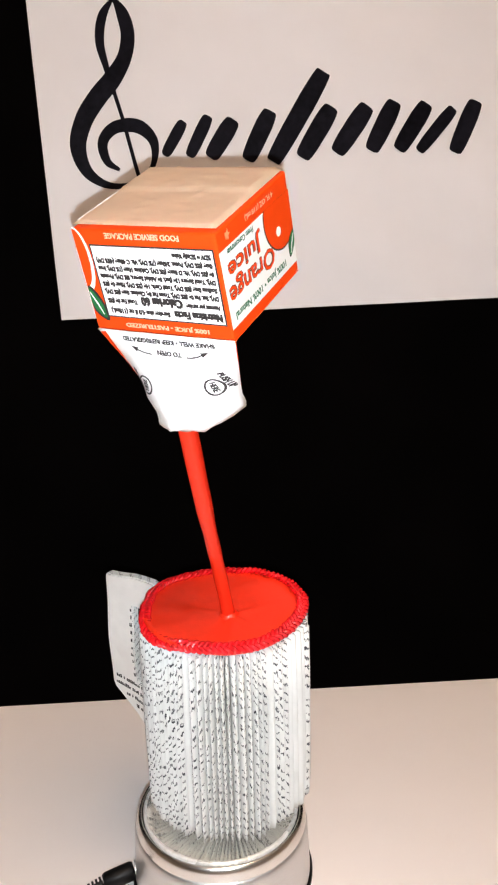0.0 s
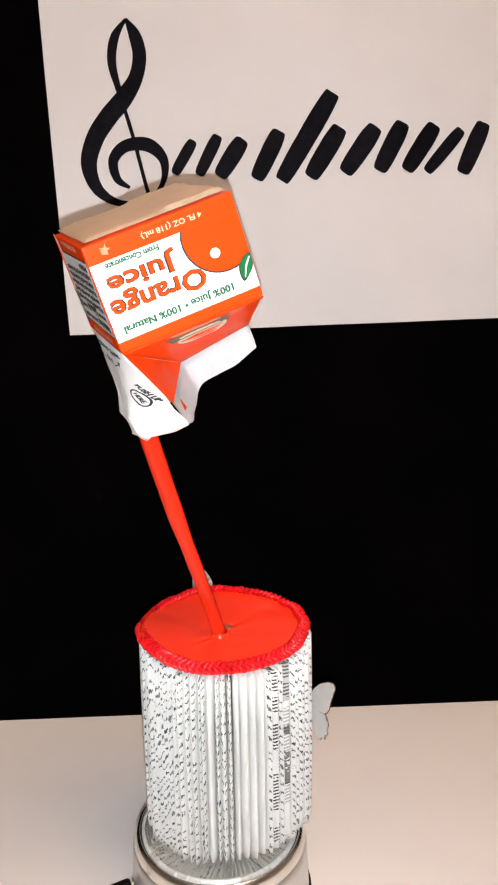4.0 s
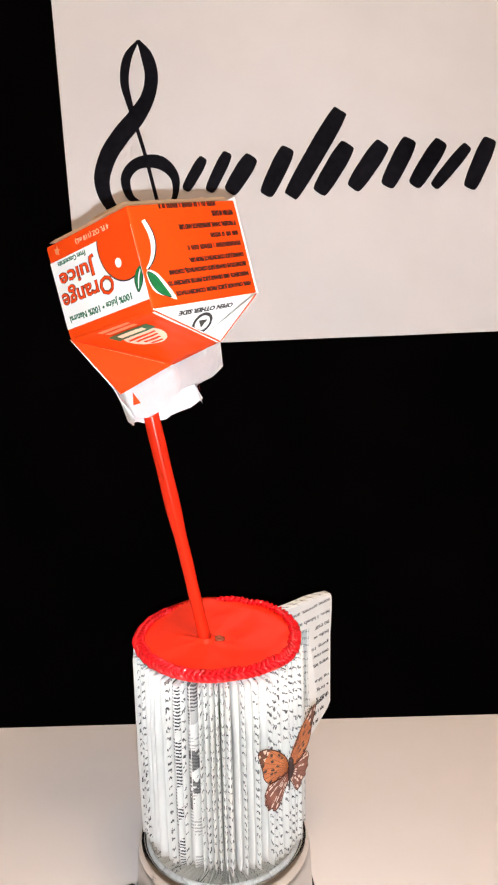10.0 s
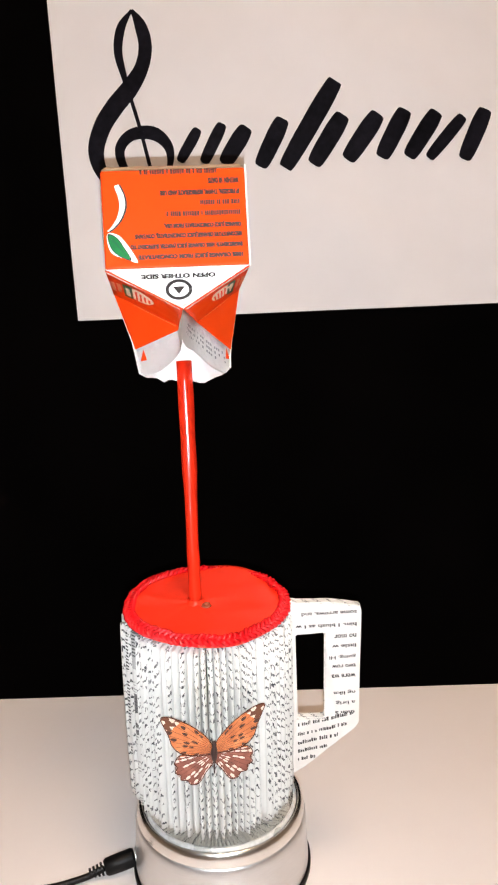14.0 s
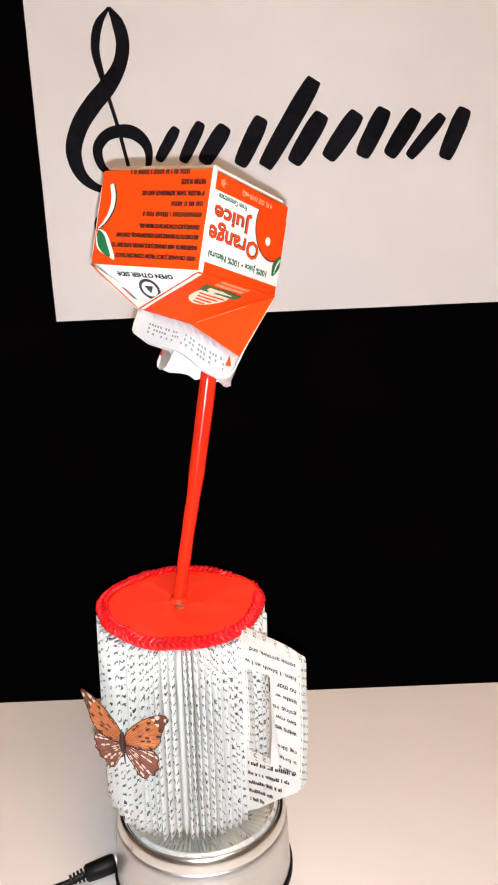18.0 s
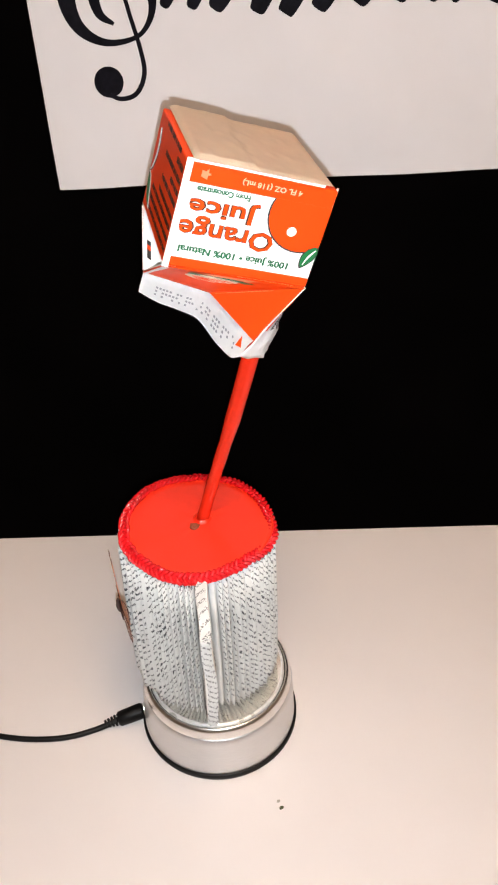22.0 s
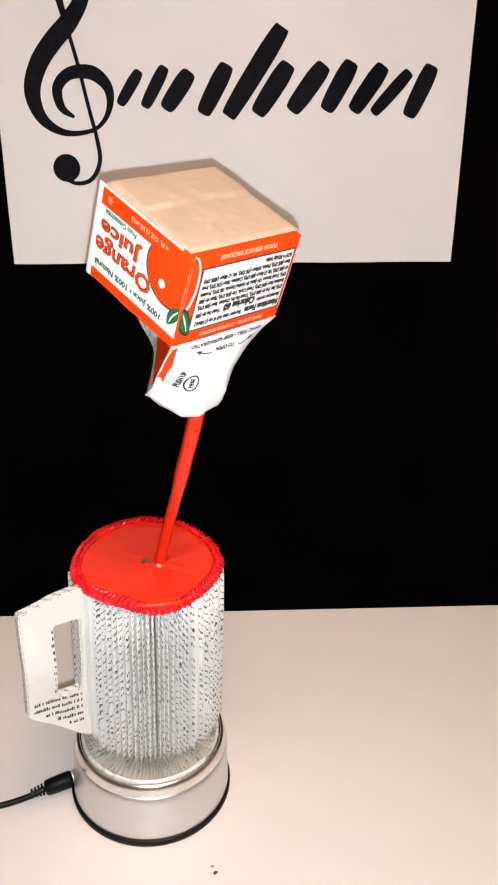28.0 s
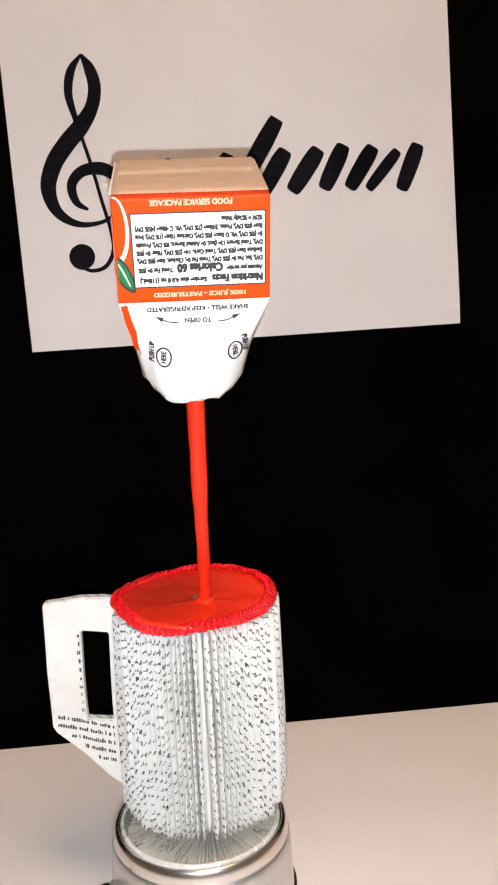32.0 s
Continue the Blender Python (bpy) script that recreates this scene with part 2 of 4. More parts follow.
CARD_BLANK = plain("blank_white_card", (0.74, 0.72, 0.69), 0.65, vary=0.05)
POSTER = paper_sheet_material()
INK = plain("black_marker_ink", (0.0055, 0.005, 0.0075), 0.55, vary=0.55, scale=260)
INK.node_tree.nodes["Principled BSDF"].inputs["Specular IOR Level"].default_value = 0.03
METAL = brushed_metal()
WING = wing_material()
BOARD = board_material()
TABLE = table_material()
RED = plain("glossy_red_paint", (0.90, 0.034, 0.010), 0.3, vary=0.035, scale=220, bump=0.3, dist=0.0004)
RED_STRAW = plain("orange_red_paint", (0.74, 0.028, 0.008), 0.2, vary=0.06, scale=260, bump=0.2, dist=0.0002)
RED_STRAW.node_tree.nodes["Principled BSDF"].inputs["Specular IOR Level"].default_value = 0.3
RED_CORD = plain("satin_red_cord", (0.66, 0.007, 0.011), 0.2, vary=0.22, scale=900, bump=0.6, dist=0.0003)
ORANGE = plain("orange_carton_print", (0.85, 0.064, 0.006), 0.36, vary=0.03, scale=90)
WHITE_PRINT = plain("white_carton_board", (0.87, 0.87, 0.85), 0.3, vary=0.03, scale=90)
WHITE_CRUMPLED = plain("crumpled_white_board", (0.88, 0.88, 0.87), 0.42, vary=0.04, scale=75, bump=0.75, dist=0.0016)
KRAFT = plain("waxed_carton_base", (0.87, 0.77, 0.60), 0.42, vary=0.05, scale=55, bump=0.3, dist=0.0012)
GREEN = plain("dark_green_print", (0.02, 0.13, 0.06), 0.3, vary=0.1, scale=200)
LEAF_GREEN = plain("leaf_green_print", (0.014, 0.17, 0.05), 0.3, vary=0.2, scale=200)
DARK = plain("black_print", (0.02, 0.018, 0.018), 0.5, vary=0.1)
BROWN_RED = plain("brown_red_print", (0.09, 0.028, 0.014), 0.3, vary=0.05)
INGREDIENT_INK = plain("dark_brown_print", (0.045, 0.010, 0.007), 0.5, vary=0.1)
STAMP = plain("grey_stamp_ink", (0.27, 0.28, 0.30), 0.5)
BODY_BROWN = plain("dark_brown_body_print", (0.035, 0.016, 0.014), 0.6, vary=0.2, scale=300)
CREAM = plain("cream_print", (0.85, 0.72, 0.55), 0.4, vary=0.05)
PALE = plain("pale_salmon_print", (0.86, 0.46, 0.30), 0.4, vary=0.05)
FADED = plain("faded_orange_print", (0.85, 0.28, 0.14), 0.4, vary=0.05)
BLACK_RUBBER = plain("black_rubber", (0.003, 0.003, 0.0033), 0.5, vary=0.2, scale=300)
BLACK_RUBBER.node_tree.nodes["Principled BSDF"].inputs["Specular IOR Level"].default_value = 0.22
HOLE_BROWN = plain("dull_red_brown", (0.30, 0.075, 0.035), 0.6, 0.3)
PALE_CRUMB = plain("grey_crumb", (0.38, 0.35, 0.30), 0.8)
CRUMB = plain("dark_crumb", (0.06, 0.07, 0.03), 0.8)
WALL_PAINT = plain("plain_wall_paint", (0.72, 0.68, 0.62), 0.8, scale=12)
FLOOR_WOOD = plain("brown_floor_boards", (0.2, 0.13, 0.08), 0.5, scale=20)
# the diffuse share stands in for flash light bounced onto the page undersides
MIRROR = Mat("part_diffuse_mirror", 0.04, 0.78, (0.98, 0.95, 0.87)).m
CHROME = plain("polished_metal", (0.84, 0.83, 0.80), 0.24, 1.0, vary=0.03)
BEVEL = plain("ground_glass", (0.90, 0.90, 0.84), 0.28, 0.35, vary=0.2, scale=500, bump=0.4, dist=0.0003)
BODY_DARK = plain("dark_plastic", (0.02, 0.02, 0.02), 0.5)


ORANGE.node_tree.nodes["Principled BSDF"].inputs["Specular IOR Level"].default_value = 0.09
for m in (WHITE_PRINT, GREEN, LEAF_GREEN, BROWN_RED):
    m.node_tree.nodes["Principled BSDF"].inputs["Specular IOR Level"].default_value = 0.22


def glowing(name, color, strength):
    m = bpy.data.materials.new(name)
    m.use_nodes = True
    b = m.node_tree.nodes["Principled BSDF"]
    b.inputs["Emission Color"].default_value = (*color, 1)
    b.inputs["Emission Strength"].default_value = strength
    return m


FLASH_GLOW = glowing("white_diode", (0.86, 0.905, 0.955), FLASH)
LAMP_GLOW = glowing("warm_diffuser", (1.0, 0.69, 0.46), CEILING_GLOW)


# ---- mesh helpers ----
def part(name, bm, material, parent=None, label="", smooth=False):
    me = bpy.data.meshes.new(name)
    bm.normal_update()
    bm.to_mesh(me)
    bm.free()
    me.materials.append(material)
    if smooth:
        me.polygons.foreach_set("use_smooth", [True] * len(me.polygons))
    ob = new(name, me)
    ob.parent = parent
    return tagged(ob, label)


def empty(name, m=Matrix()):
    ob = new(name)
    ob.empty_display_size = 0.01
    ob.matrix_basis = m
    return ob


def block(x0, x1, y0, y1, z0, z1, bevel=0.0, seg=2):
    bm = bmesh.new()
    bmesh.ops.create_cube(bm, size=1)
    for v in bm.verts:
        v.co = Vector((x0 + (v.co.x + 0.5) * (x1 - x0), y0 + (v.co.y + 0.5) * (y1 - y0), z0 + (v.co.z + 0.5) * (z1 - z0)))
    if bevel:
        bmesh.ops.bevel(bm, geom=bm.edges[:], offset=bevel, segments=seg, affect="EDGES", profile=0.6)
    return bm


def lathe(profile, steps=64, close=False):
    """Turns (radius, height) pairs round z."""
    bm = bmesh.new()
    rings = []
    for r, z in profile:
        rings.append([bm.verts.new((r * math.cos(a), r * math.sin(a), z)) for a in np.linspace(0, 2 * math.pi, steps, endpoint=False)])
    for a, b in zip(rings, rings[1:]):
        for i in range(steps):
            j = (i + 1) % steps
            bm.faces.new((a[i], a[j], b[j], b[i]))
    if close:
        bm.faces.new(rings[-1])
        bm.faces.new(list(reversed(rings[0])))
    return bm


def tube(points, radii, sides=10, closed=False):
    bm = bmesh.new()
    pts = [Vector(p) for p in points]
    if not hasattr(radii, "__len__"):
        radii = [radii] * len(pts)
    rings, n, up = [], len(pts), None
    for i, p in enumerate(pts):
        a = pts[i - 1] if (i or closed) else p
        b = pts[(i + 1) % n] if (i < n - 1 or closed) else p
        d = (b - a).normalized()
        if up is None:
            up = d.orthogonal().normalized()
        up = (up - d * up.dot(d)).normalized()
        if closed:
            ref = Vector((0, 0, 1))
            up = (ref - d * ref.dot(d)).normalized()
        side = d.cross(up)
        rings.append([bm.verts.new(p + radii[i] * (math.cos(q) * up + math.sin(q) * side)) for q in np.linspace(0, 2 * math.pi, sides, endpoint=False)])
    loops = list(zip(rings, rings[1:])) + ([(rings[-1], rings[0])] if closed else [])
    for a, b in loops:
        for i in range(sides):
            j = (i + 1) % sides
            bm.faces.new((a[i], a[j], b[j], b[i]))
    if not closed:
        bm.faces.new(rings[-1])
        bm.faces.new(list(reversed(rings[0])))
    return bm


def glide(points, steps=8, closed=False):
    """Catmull-Rom through points of any dimension."""
    p = [np.array(q, float) for q in points]
    n, out = len(p), []
    spans = n if closed else n - 1
    for i in range(spans):
        a, b = p[i], p[(i + 1) % n]
        z = p[i - 1] if (i or closed) else 2 * a - b
        c = p[(i + 2) % n] if (i < n - 2 or closed) else 2 * b - a
        for s in np.linspace(0, 1, steps, endpoint=False):
            out.append(0.5 * (2 * a + (b - z) * s + (2 * z - 5 * a + 4 * b - c) * s * s + (3 * a - z - 3 * b + c) * s ** 3))
    if not closed:
        out.append(p[-1])
    return out


def outline(points, thick, m=Matrix()):
    """A flat plate from an outline in its own x, y, thick along z."""
    bm = bmesh.new()
    low = [bm.verts.new(m @ Vector((x, y, 0))) for x, y in points]
    high = [bm.verts.new(m @ Vector((x, y, thick))) for x, y in points]
    n = len(points)
    bm.faces.new(high)
    bm.faces.new(list(reversed(low)))
    for i in range(n):
        j = (i + 1) % n
        bm.faces.new((low[i], low[j], high[j], high[i]))
    bmesh.ops.triangulate(bm, faces=[f for f in bm.faces if len(f.verts) > 4])
    return bm


def circle(x, y, rx, ry=None, n=28, a0=0.0, a1=360.0):
    ry = rx if ry is None else ry
    return [(x + rx * math.cos(radians(a)), y + ry * math.sin(radians(a))) for a in np.linspace(a0, a1, n, endpoint=a1 - a0 < 360)]


def ribbon(rows, thick, m):
    """A flat stroke of changing width: rows of x, y, width."""
    bm = bmesh.new()
    pts = glide(rows, 8)
    sides = []
    for i, q in enumerate(pts):
        a, b = pts[max(0, i - 1)], pts[min(len(pts) - 1, i + 1)]
        d = Vector((b[0] - a[0], b[1] - a[1]))
        d = d.normalized() if d.length else Vector((1, 0))
        nrm = Vector((-d.y, d.x)) * max(q[2], 0.0004) / 2
        quad = []
        for s, z in ((1, 0), (1, thick), (-1, thick), (-1, 0)):
            quad.append(bm.verts.new(m @ Vector((q[0] + s * nrm.x, q[1] + s * nrm.y, z))))
        sides.append(quad)
    for a, b in zip(sides, sides[1:]):
        for i in range(4):
            j = (i + 1) % 4
            bm.faces.new((a[i], b[i], b[j], a[j]))
    bm.faces.new(list(reversed(sides[0])))
    bm.faces.new(sides[-1])
    bmesh.ops.recalc_face_normals(bm, faces=bm.faces[:])
    return bm


def lettering(body, width, height, m, bold=0.0):
    """Built-in font, fitted to a box of width and height centred on m's origin."""
    cu = bpy.data.curves.new("lettering", "FONT")
    cu.body, cu.size, cu.resolution_u, cu.offset = body, 1.0, 2, bold
    ob = bpy.data.objects.new("lettering", cu)
    scene.collection.objects.link(ob)
    dg = bpy.context.evaluated_depsgraph_get()
    dg.update()
    me = bpy.data.meshes.new_from_object(ob.evaluated_get(dg))
    bpy.data.objects.remove(ob)
    bm = bmesh.new()
    bm.from_mesh(me)
    bpy.data.meshes.remove(me)
    xs, ys = [v.co.x for v in bm.verts], [v.co.y for v in bm.verts]
    cx, cy, w, h = (max(xs) + min(xs)) / 2, (max(ys) + min(ys)) / 2, max(xs) - min(xs), max(ys) - min(ys)
    for v in bm.verts:
        v.co = m @ Vector(((v.co.x - cx) / w * width, (v.co.y - cy) / h * height, 0))
    return bm


def heavy(body, width, height, m, dx, dy=0.0):
    """Lettering made bolder by thicker strokes and shifted copies."""
    fat = min(0.042 * height, 0.7 * (min(dx, dy) if dy else dx))
    dx, dy = dx - fat, dy and dy - fat
    shifts = [(-dx, -dy), (dx, -dy), (-dx, dy), (dx, dy)] if dy else [(-dx, 0), (dx, 0)]
    return joined([lettering(body, width, height, m @ Matrix.Translation((x, y, 0.00001 * k)), 0.75 * fat / height) for k, (x, y) in enumerate(shifts)])


def joined(pieces):
    out = bmesh.new()
    for bm in pieces:
        me = bpy.data.meshes.new("piece")
        bm.to_mesh(me)
        bm.free()
        out.from_mesh(me)
        bpy.data.meshes.remove(me)
    return out


# ---- room, table, board, poster ----
def room():
    tagged(part("floor", block(-2.2, 2.2, -2.4, 1.6, -0.85, -0.75), FLOOR_WOOD), "brown wooden floor of the room", "floor", kind="structure")
    tagged(part("ceiling", block(-2.2, 2.2, -2.4, 1.6, 1.65, 1.75), WALL_PAINT), "plain painted ceiling above the table", "ceiling", kind="structure")
    for name, b in (("wall_north", (-2.2, 2.2, 1.6, 1.7)), ("wall_south", (-2.2, 2.2, -2.5, -2.4)), ("wall_east", (2.2, 2.3, -2.5, 1.7)), ("wall_west", (-2.3, -2.2, -2.5, 1.7))):
        tagged(part(name, block(*b, -0.85, 1.75), WALL_PAINT), "plain painted wall of the room", "wall", kind="structure")


def table():
    t = tagged(empty("table", pose(0, -0.15, -0.75)), "cream laminate table top with smooth bright surface", "table")
    part("tabletop", block(-0.9, 0.9, -0.5, 0.62, 0.72, 0.75, 0.004), TABLE, t)
    for x in (-0.82, 0.82):
        for y in (-0.42, 0.54):
            part("leg", block(x - 0.025, x + 0.025, y - 0.025, y + 0.025, 0, 0.719, 0.003), TABLE, t)


LEAN = math.atan(0.1245)
BOARD_POSE = pose(0, 0.1613, 0, 90 - math.degrees(LEAN), 0, 0)  # x along the board, y up the board, z towards the camera


def board():
    b = part("backdrop_board", block(-0.62, 0.62, 0.0, 0.9, -0.006, 0.0, 0.001), BOARD)
    b.matrix_basis = BOARD_POSE
    tagged(b, "matt black backdrop board leaning behind the table", "board")


CLEF_SWEEP = [(-46.4, 364, 2), (-54, 369.5, 5), (-56, 381, 6.5), (-48, 389.5, 7.5), (-34, 390, 8.5), (-24.5, 381, 6), (-25, 367.5, 3.5),
              (-34, 357, 2.6), (-52, 354.5, 4), (-66, 362.5, 7), (-71.5, 378, 10), (-67, 394, 11.2), (-58, 407, 11.6), (-48, 418, 11.2), (-40, 430, 9),
              (-37, 443, 8.5), (-39.5, 455, 7.5), (-44.6, 464.5, 2)]
CLEF_STEM = [(-44.6, 464.5, 1.5), (-51.8, 454, 5.5), (-54.3, 440, 5.5), (-51.5, 426, 4), (-48, 413, 2.6), (-42.5, 393, 2.4), (-37, 369, 2.4), (-32.4, 350, 2.6),
             (-31.4, 337, 2.8), (-37, 326.5, 2.8), (-46.5, 323.8, 2.6), (-55, 327.5, 2.2)]
# slanted plain bars in the place of the hand-lettered word: top x, y, foot x, y, width
WORD_BARS = [(-5.6, 391.6, -17.3, 372.6, 6.0), (10.2, 394.4, -1.9, 371.6, 6.5), (25.8, 392.0, 11.3, 370.6, 9.0), (49.3, 396.8, 34.8, 368.6, 9.1), (83.1, 419.2, 51.0, 367.6, 9.9),
             (88.1, 398.4, 69.5, 369.3, 9.9), (110.8, 398.6, 91.7, 371.7, 9.9), (128.4, 400.7, 113.8, 372.6, 9.5), (148.9, 399.2, 131.6, 372.6, 9.2), (165.9, 396.1, 144.9, 371.6, 6.8), (180.5, 400.0, 167.9, 370.4, 9.0)]


def poster():
    p = tagged(empty("poster", BOARD_POSE @ pose(0.055, 0.2715, 0)), "white paper poster with black hand-drawn music clef and bars", "poster")
    bm = bmesh.new()
    nx, ny, grid = 56, 56, {}

    def rise(x, y):
        """How far the wavy sheet stands off the board."""
        t, s = (y - 0.2715) / 0.2885, (x + 0.095) / 0.3
        return 0.0012 + 0.0011 * noise.noise(Vector((x * 14, y * 14, 3))) + 0.0013 * max(0.0, 1 - t) ** 3 * math.sin(s * 19 + 2 * math.sin(t * 5)) + 0.0004 * noise.noise(Vector((x * 38, y * 22, 8)))

    def laid(bm, lift):
        for v in bm.verts:
            v.co.z = rise(v.co.x + 0.055, v.co.y + 0.2715) + 0.0003 + lift + (0.00002 if v.co.z > 0.00001 else 0.0)
        return bm

    for i in range(nx + 1):
        for j in range(ny + 1):
            s, t = i / nx, j / ny
            left, right = -0.0895 - 0.0112 * t, 0.2060 - 0.0014 * t
            x, y = left + (right - left) * s, (0.2715 + 0.0052 * s) * (1 - t) + 0.56 * t
            grid[i, j] = bm.verts.new((x - 0.055, y - 0.2715, rise(x, y)))
    for i in range(nx):
        for j in range(ny):
            bm.faces.new((grid[i, j], grid[i + 1, j], grid[i + 1, j + 1], grid[i, j + 1]))
    ret = bmesh.ops.extrude_face_region(bm, geom=bm.faces[:])
    for v in ret["geom"]:
        if isinstance(v, bmesh.types.BMVert):
            v.co.z += 0.0003
    bmesh.ops.recalc_face_normals(bm, faces=bm.faces[:])
    bm.normal_update()
    for e in bm.edges:
        e.smooth = not (len(e.link_faces) == 2 and e.calc_face_angle(0) > 0.8)
    part("sheet", bm, POSTER, p, "plain white sheet", True)
    off = Matrix.Translation((-0.055, -0.2715, 0)) @ Matrix.Diagonal((0.001, 0.001, 1, 1))
    part("clef_stroke", laid(ribbon(CLEF_SWEEP, 0.0002, off), 0.00022), INK, p, "black inked curl of a treble clef")
    part("clef_stem", laid(ribbon(CLEF_STEM, 0.0002, off), 0.00030), INK, p, "thin black inked stem of a treble clef")
    part("clef_dot", laid(outline(circle(-52.5, 333.2, 8.6), 0.0002, off), 0.00022), INK, p, "round black inked dot")
    for k, (x0, y0, x1, y1, w) in enumerate(WORD_BARS):
        w *= 1.22
        top, foot = Vector((x0, y0)), Vector((x1, y1))
        d = (top - foot).normalized()
        rows = [(*(top + d * 0.9), w * 0.45), (*(top - d * 0.6), w * 0.82), (*top.lerp(foot, 0.25), w), (*top.lerp(foot, 0.5), w), (*top.lerp(foot, 0.78), w * 0.95), (*(foot + d * 0.6), w * 0.78), (*(foot - d * 0.9), w * 0.4)]
        part("ink_bar", laid(ribbon(rows, 0.0002, off), 0.00034 + 0.00003 * (k % 2)), INK, p, "slanted black inked bar")


# ---- turntable, cable, crumbs ----
def turntable():
    t = tagged(empty("turntable"), "round silver display turntable with mirror top, on the table", "turntable")
    part("rubber_ring", lathe([(0.044, 0.0), (0.0483, 0.0), (0.0488, 0.0012), (0.0488, 0.0036), (0.0482, 0.0044), (0.044, 0.0044)], 96), BLACK_RUBBER, t, "black rubber foot ring", True)
    part("body", lathe([(0.044, 0.0044), (0.0474, 0.0044), (0.0474, 0.0055), (0.0462, 0.0300), (0.0460, 0.0335), (0.0452, 0.0350), (0.0448, 0.0358), (0.0400, 0.0358), (0.0, 0.0358)], 96), METAL, t, "brushed silver metal drum", True)
    part("rim", lathe([(0.0447, 0.0358), (0.0452, 0.0364), (0.0452, 0.0376), (0.0449, 0.0396), (0.0445, 0.0412), (0.0439, 0.0426), (0.0431, 0.0436), (0.0423, 0.0440), (0.0418, 0.0437), (0.0417, 0.0430), (0.0417, 0.0385)], 96), CHROME, t, "polished silver rim", True)
    # solid black ring, painted shade for the open gap beside the mirror plate
    part("gap_shade_ring", lathe([(0.0418, 0.0390), (0.0418, 0.0424), (0.0405, 0.0424), (0.0405, 0.0390)], 96), BLACK_RUBBER, t, "black ring standing for the shade in the gap under the mirror plate", True)
    disc = part("mirror_disc", lathe([(0.0, 0.0425), (0.0408, 0.0425), (0.0410, 0.0428), (0.0410, 0.0441), (0.0405, 0.0447), (0.0, 0.0447)], 96), MIRROR, t, "round mirror plate", False)
    part("bevel", lathe([(0.0393, 0.04474), (0.0395, 0.04488), (0.0404, 0.04480), (0.04105, 0.0443), (0.04108, 0.0428)], 96), BEVEL, disc, "pale ground-glass bevel", True)
    bm = tube([(-0.0455, -0.003, 0.0085), (-0.0478, -0.0034, 0.0085)], 0.0042, 16)
    part("socket", bm, METAL, t, "small silver power socket")
    return disc


def cable():
    c = tagged(empty("power_cable", pose(-0.048, -0.003, 0)), "thin black power cable plugged into the turntable", "cable")
    o = Vector((-0.048, -0.003, 0))
    a, b = Vector((-0.0480, -0.0034, 0.0075)), Vector((-0.0640, -0.0085, 0.0052))
    pts = [a.lerp(b, s) - o for s in (0, 0.08, 0.5, 0.92, 1)]
    part("plug", tube(pts, [0.0042, 0.0050, 0.0050, 0.0047, 0.0036], 16), BLACK_RUBBER, c, "moulded black plug", True)
    d = (b - a).normalized()
    for k in range(4):
        e = b + d * (0.0008 + 0.0021 * k) - o
        part("ridge", tube([e, e + d * 0.0012], 0.0036 - 0.0003 * k, 14), BLACK_RUBBER, c)
    e = b + d * 0.0002
    pts = [e - o] + [Vector(q) - o for q in ((-0.0745, -0.0122, 0.0026), (-0.092, -0.0175, 0.0019), (-0.112, -0.019, 0.0018), (-0.135, -0.0165, 0.0018), (-0.17, -0.008, 0.0018),
                                             (-0.25, 0.01, 0.0018), (-0.4, 0.02, 0.0018), (-0.6, -0.02, 0.0018), (-0.86, -0.03, 0.0018))]
    part("cord", tube([Vector(q) for q in glide(pts, 8)], 0.0018, 10), BLACK_RUBBER, c, "thin black cord", True)


def crumbs():
    for x, y, r, stuff in ((0.0366, -0.0672, 0.0010, CRUMB), (0.0350, -0.0630, 0.0008, PALE_CRUMB), (-0.0337, -0.1206, 0.0012, CARD_BLANK)):
        bm = bmesh.new()
        bmesh.ops.create_icosphere(bm, subdivisions=2, radius=r)
        for v in bm.verts:
            v.co = Vector((v.co.x * 1.4, v.co.y, v.co.z * 0.5)) * (1 + 0.35 * noise.noise(v.co * 2500 + Vector((x * 900, 0, 0))))
        lift = -min(v.co.z for v in bm.verts)
        ob = part("crumb", bm, stuff)
        ob.matrix_basis = pose(x, y, lift, 0, 0, 40)
        tagged(ob, {CRUMB: "tiny dark crumb lying on the table", PALE_CRUMB: "tiny grey crumb lying on the table", CARD_BLANK: "tiny white paper flake lying on the table"}[stuff], "crumb", "crumbs on the table")


# ---- the book mug ----
MUG = Vector((0.0055, 0.0020, 0.0447))  # foot of the mug at the start, on the mirror plate
RIM = 0.1600


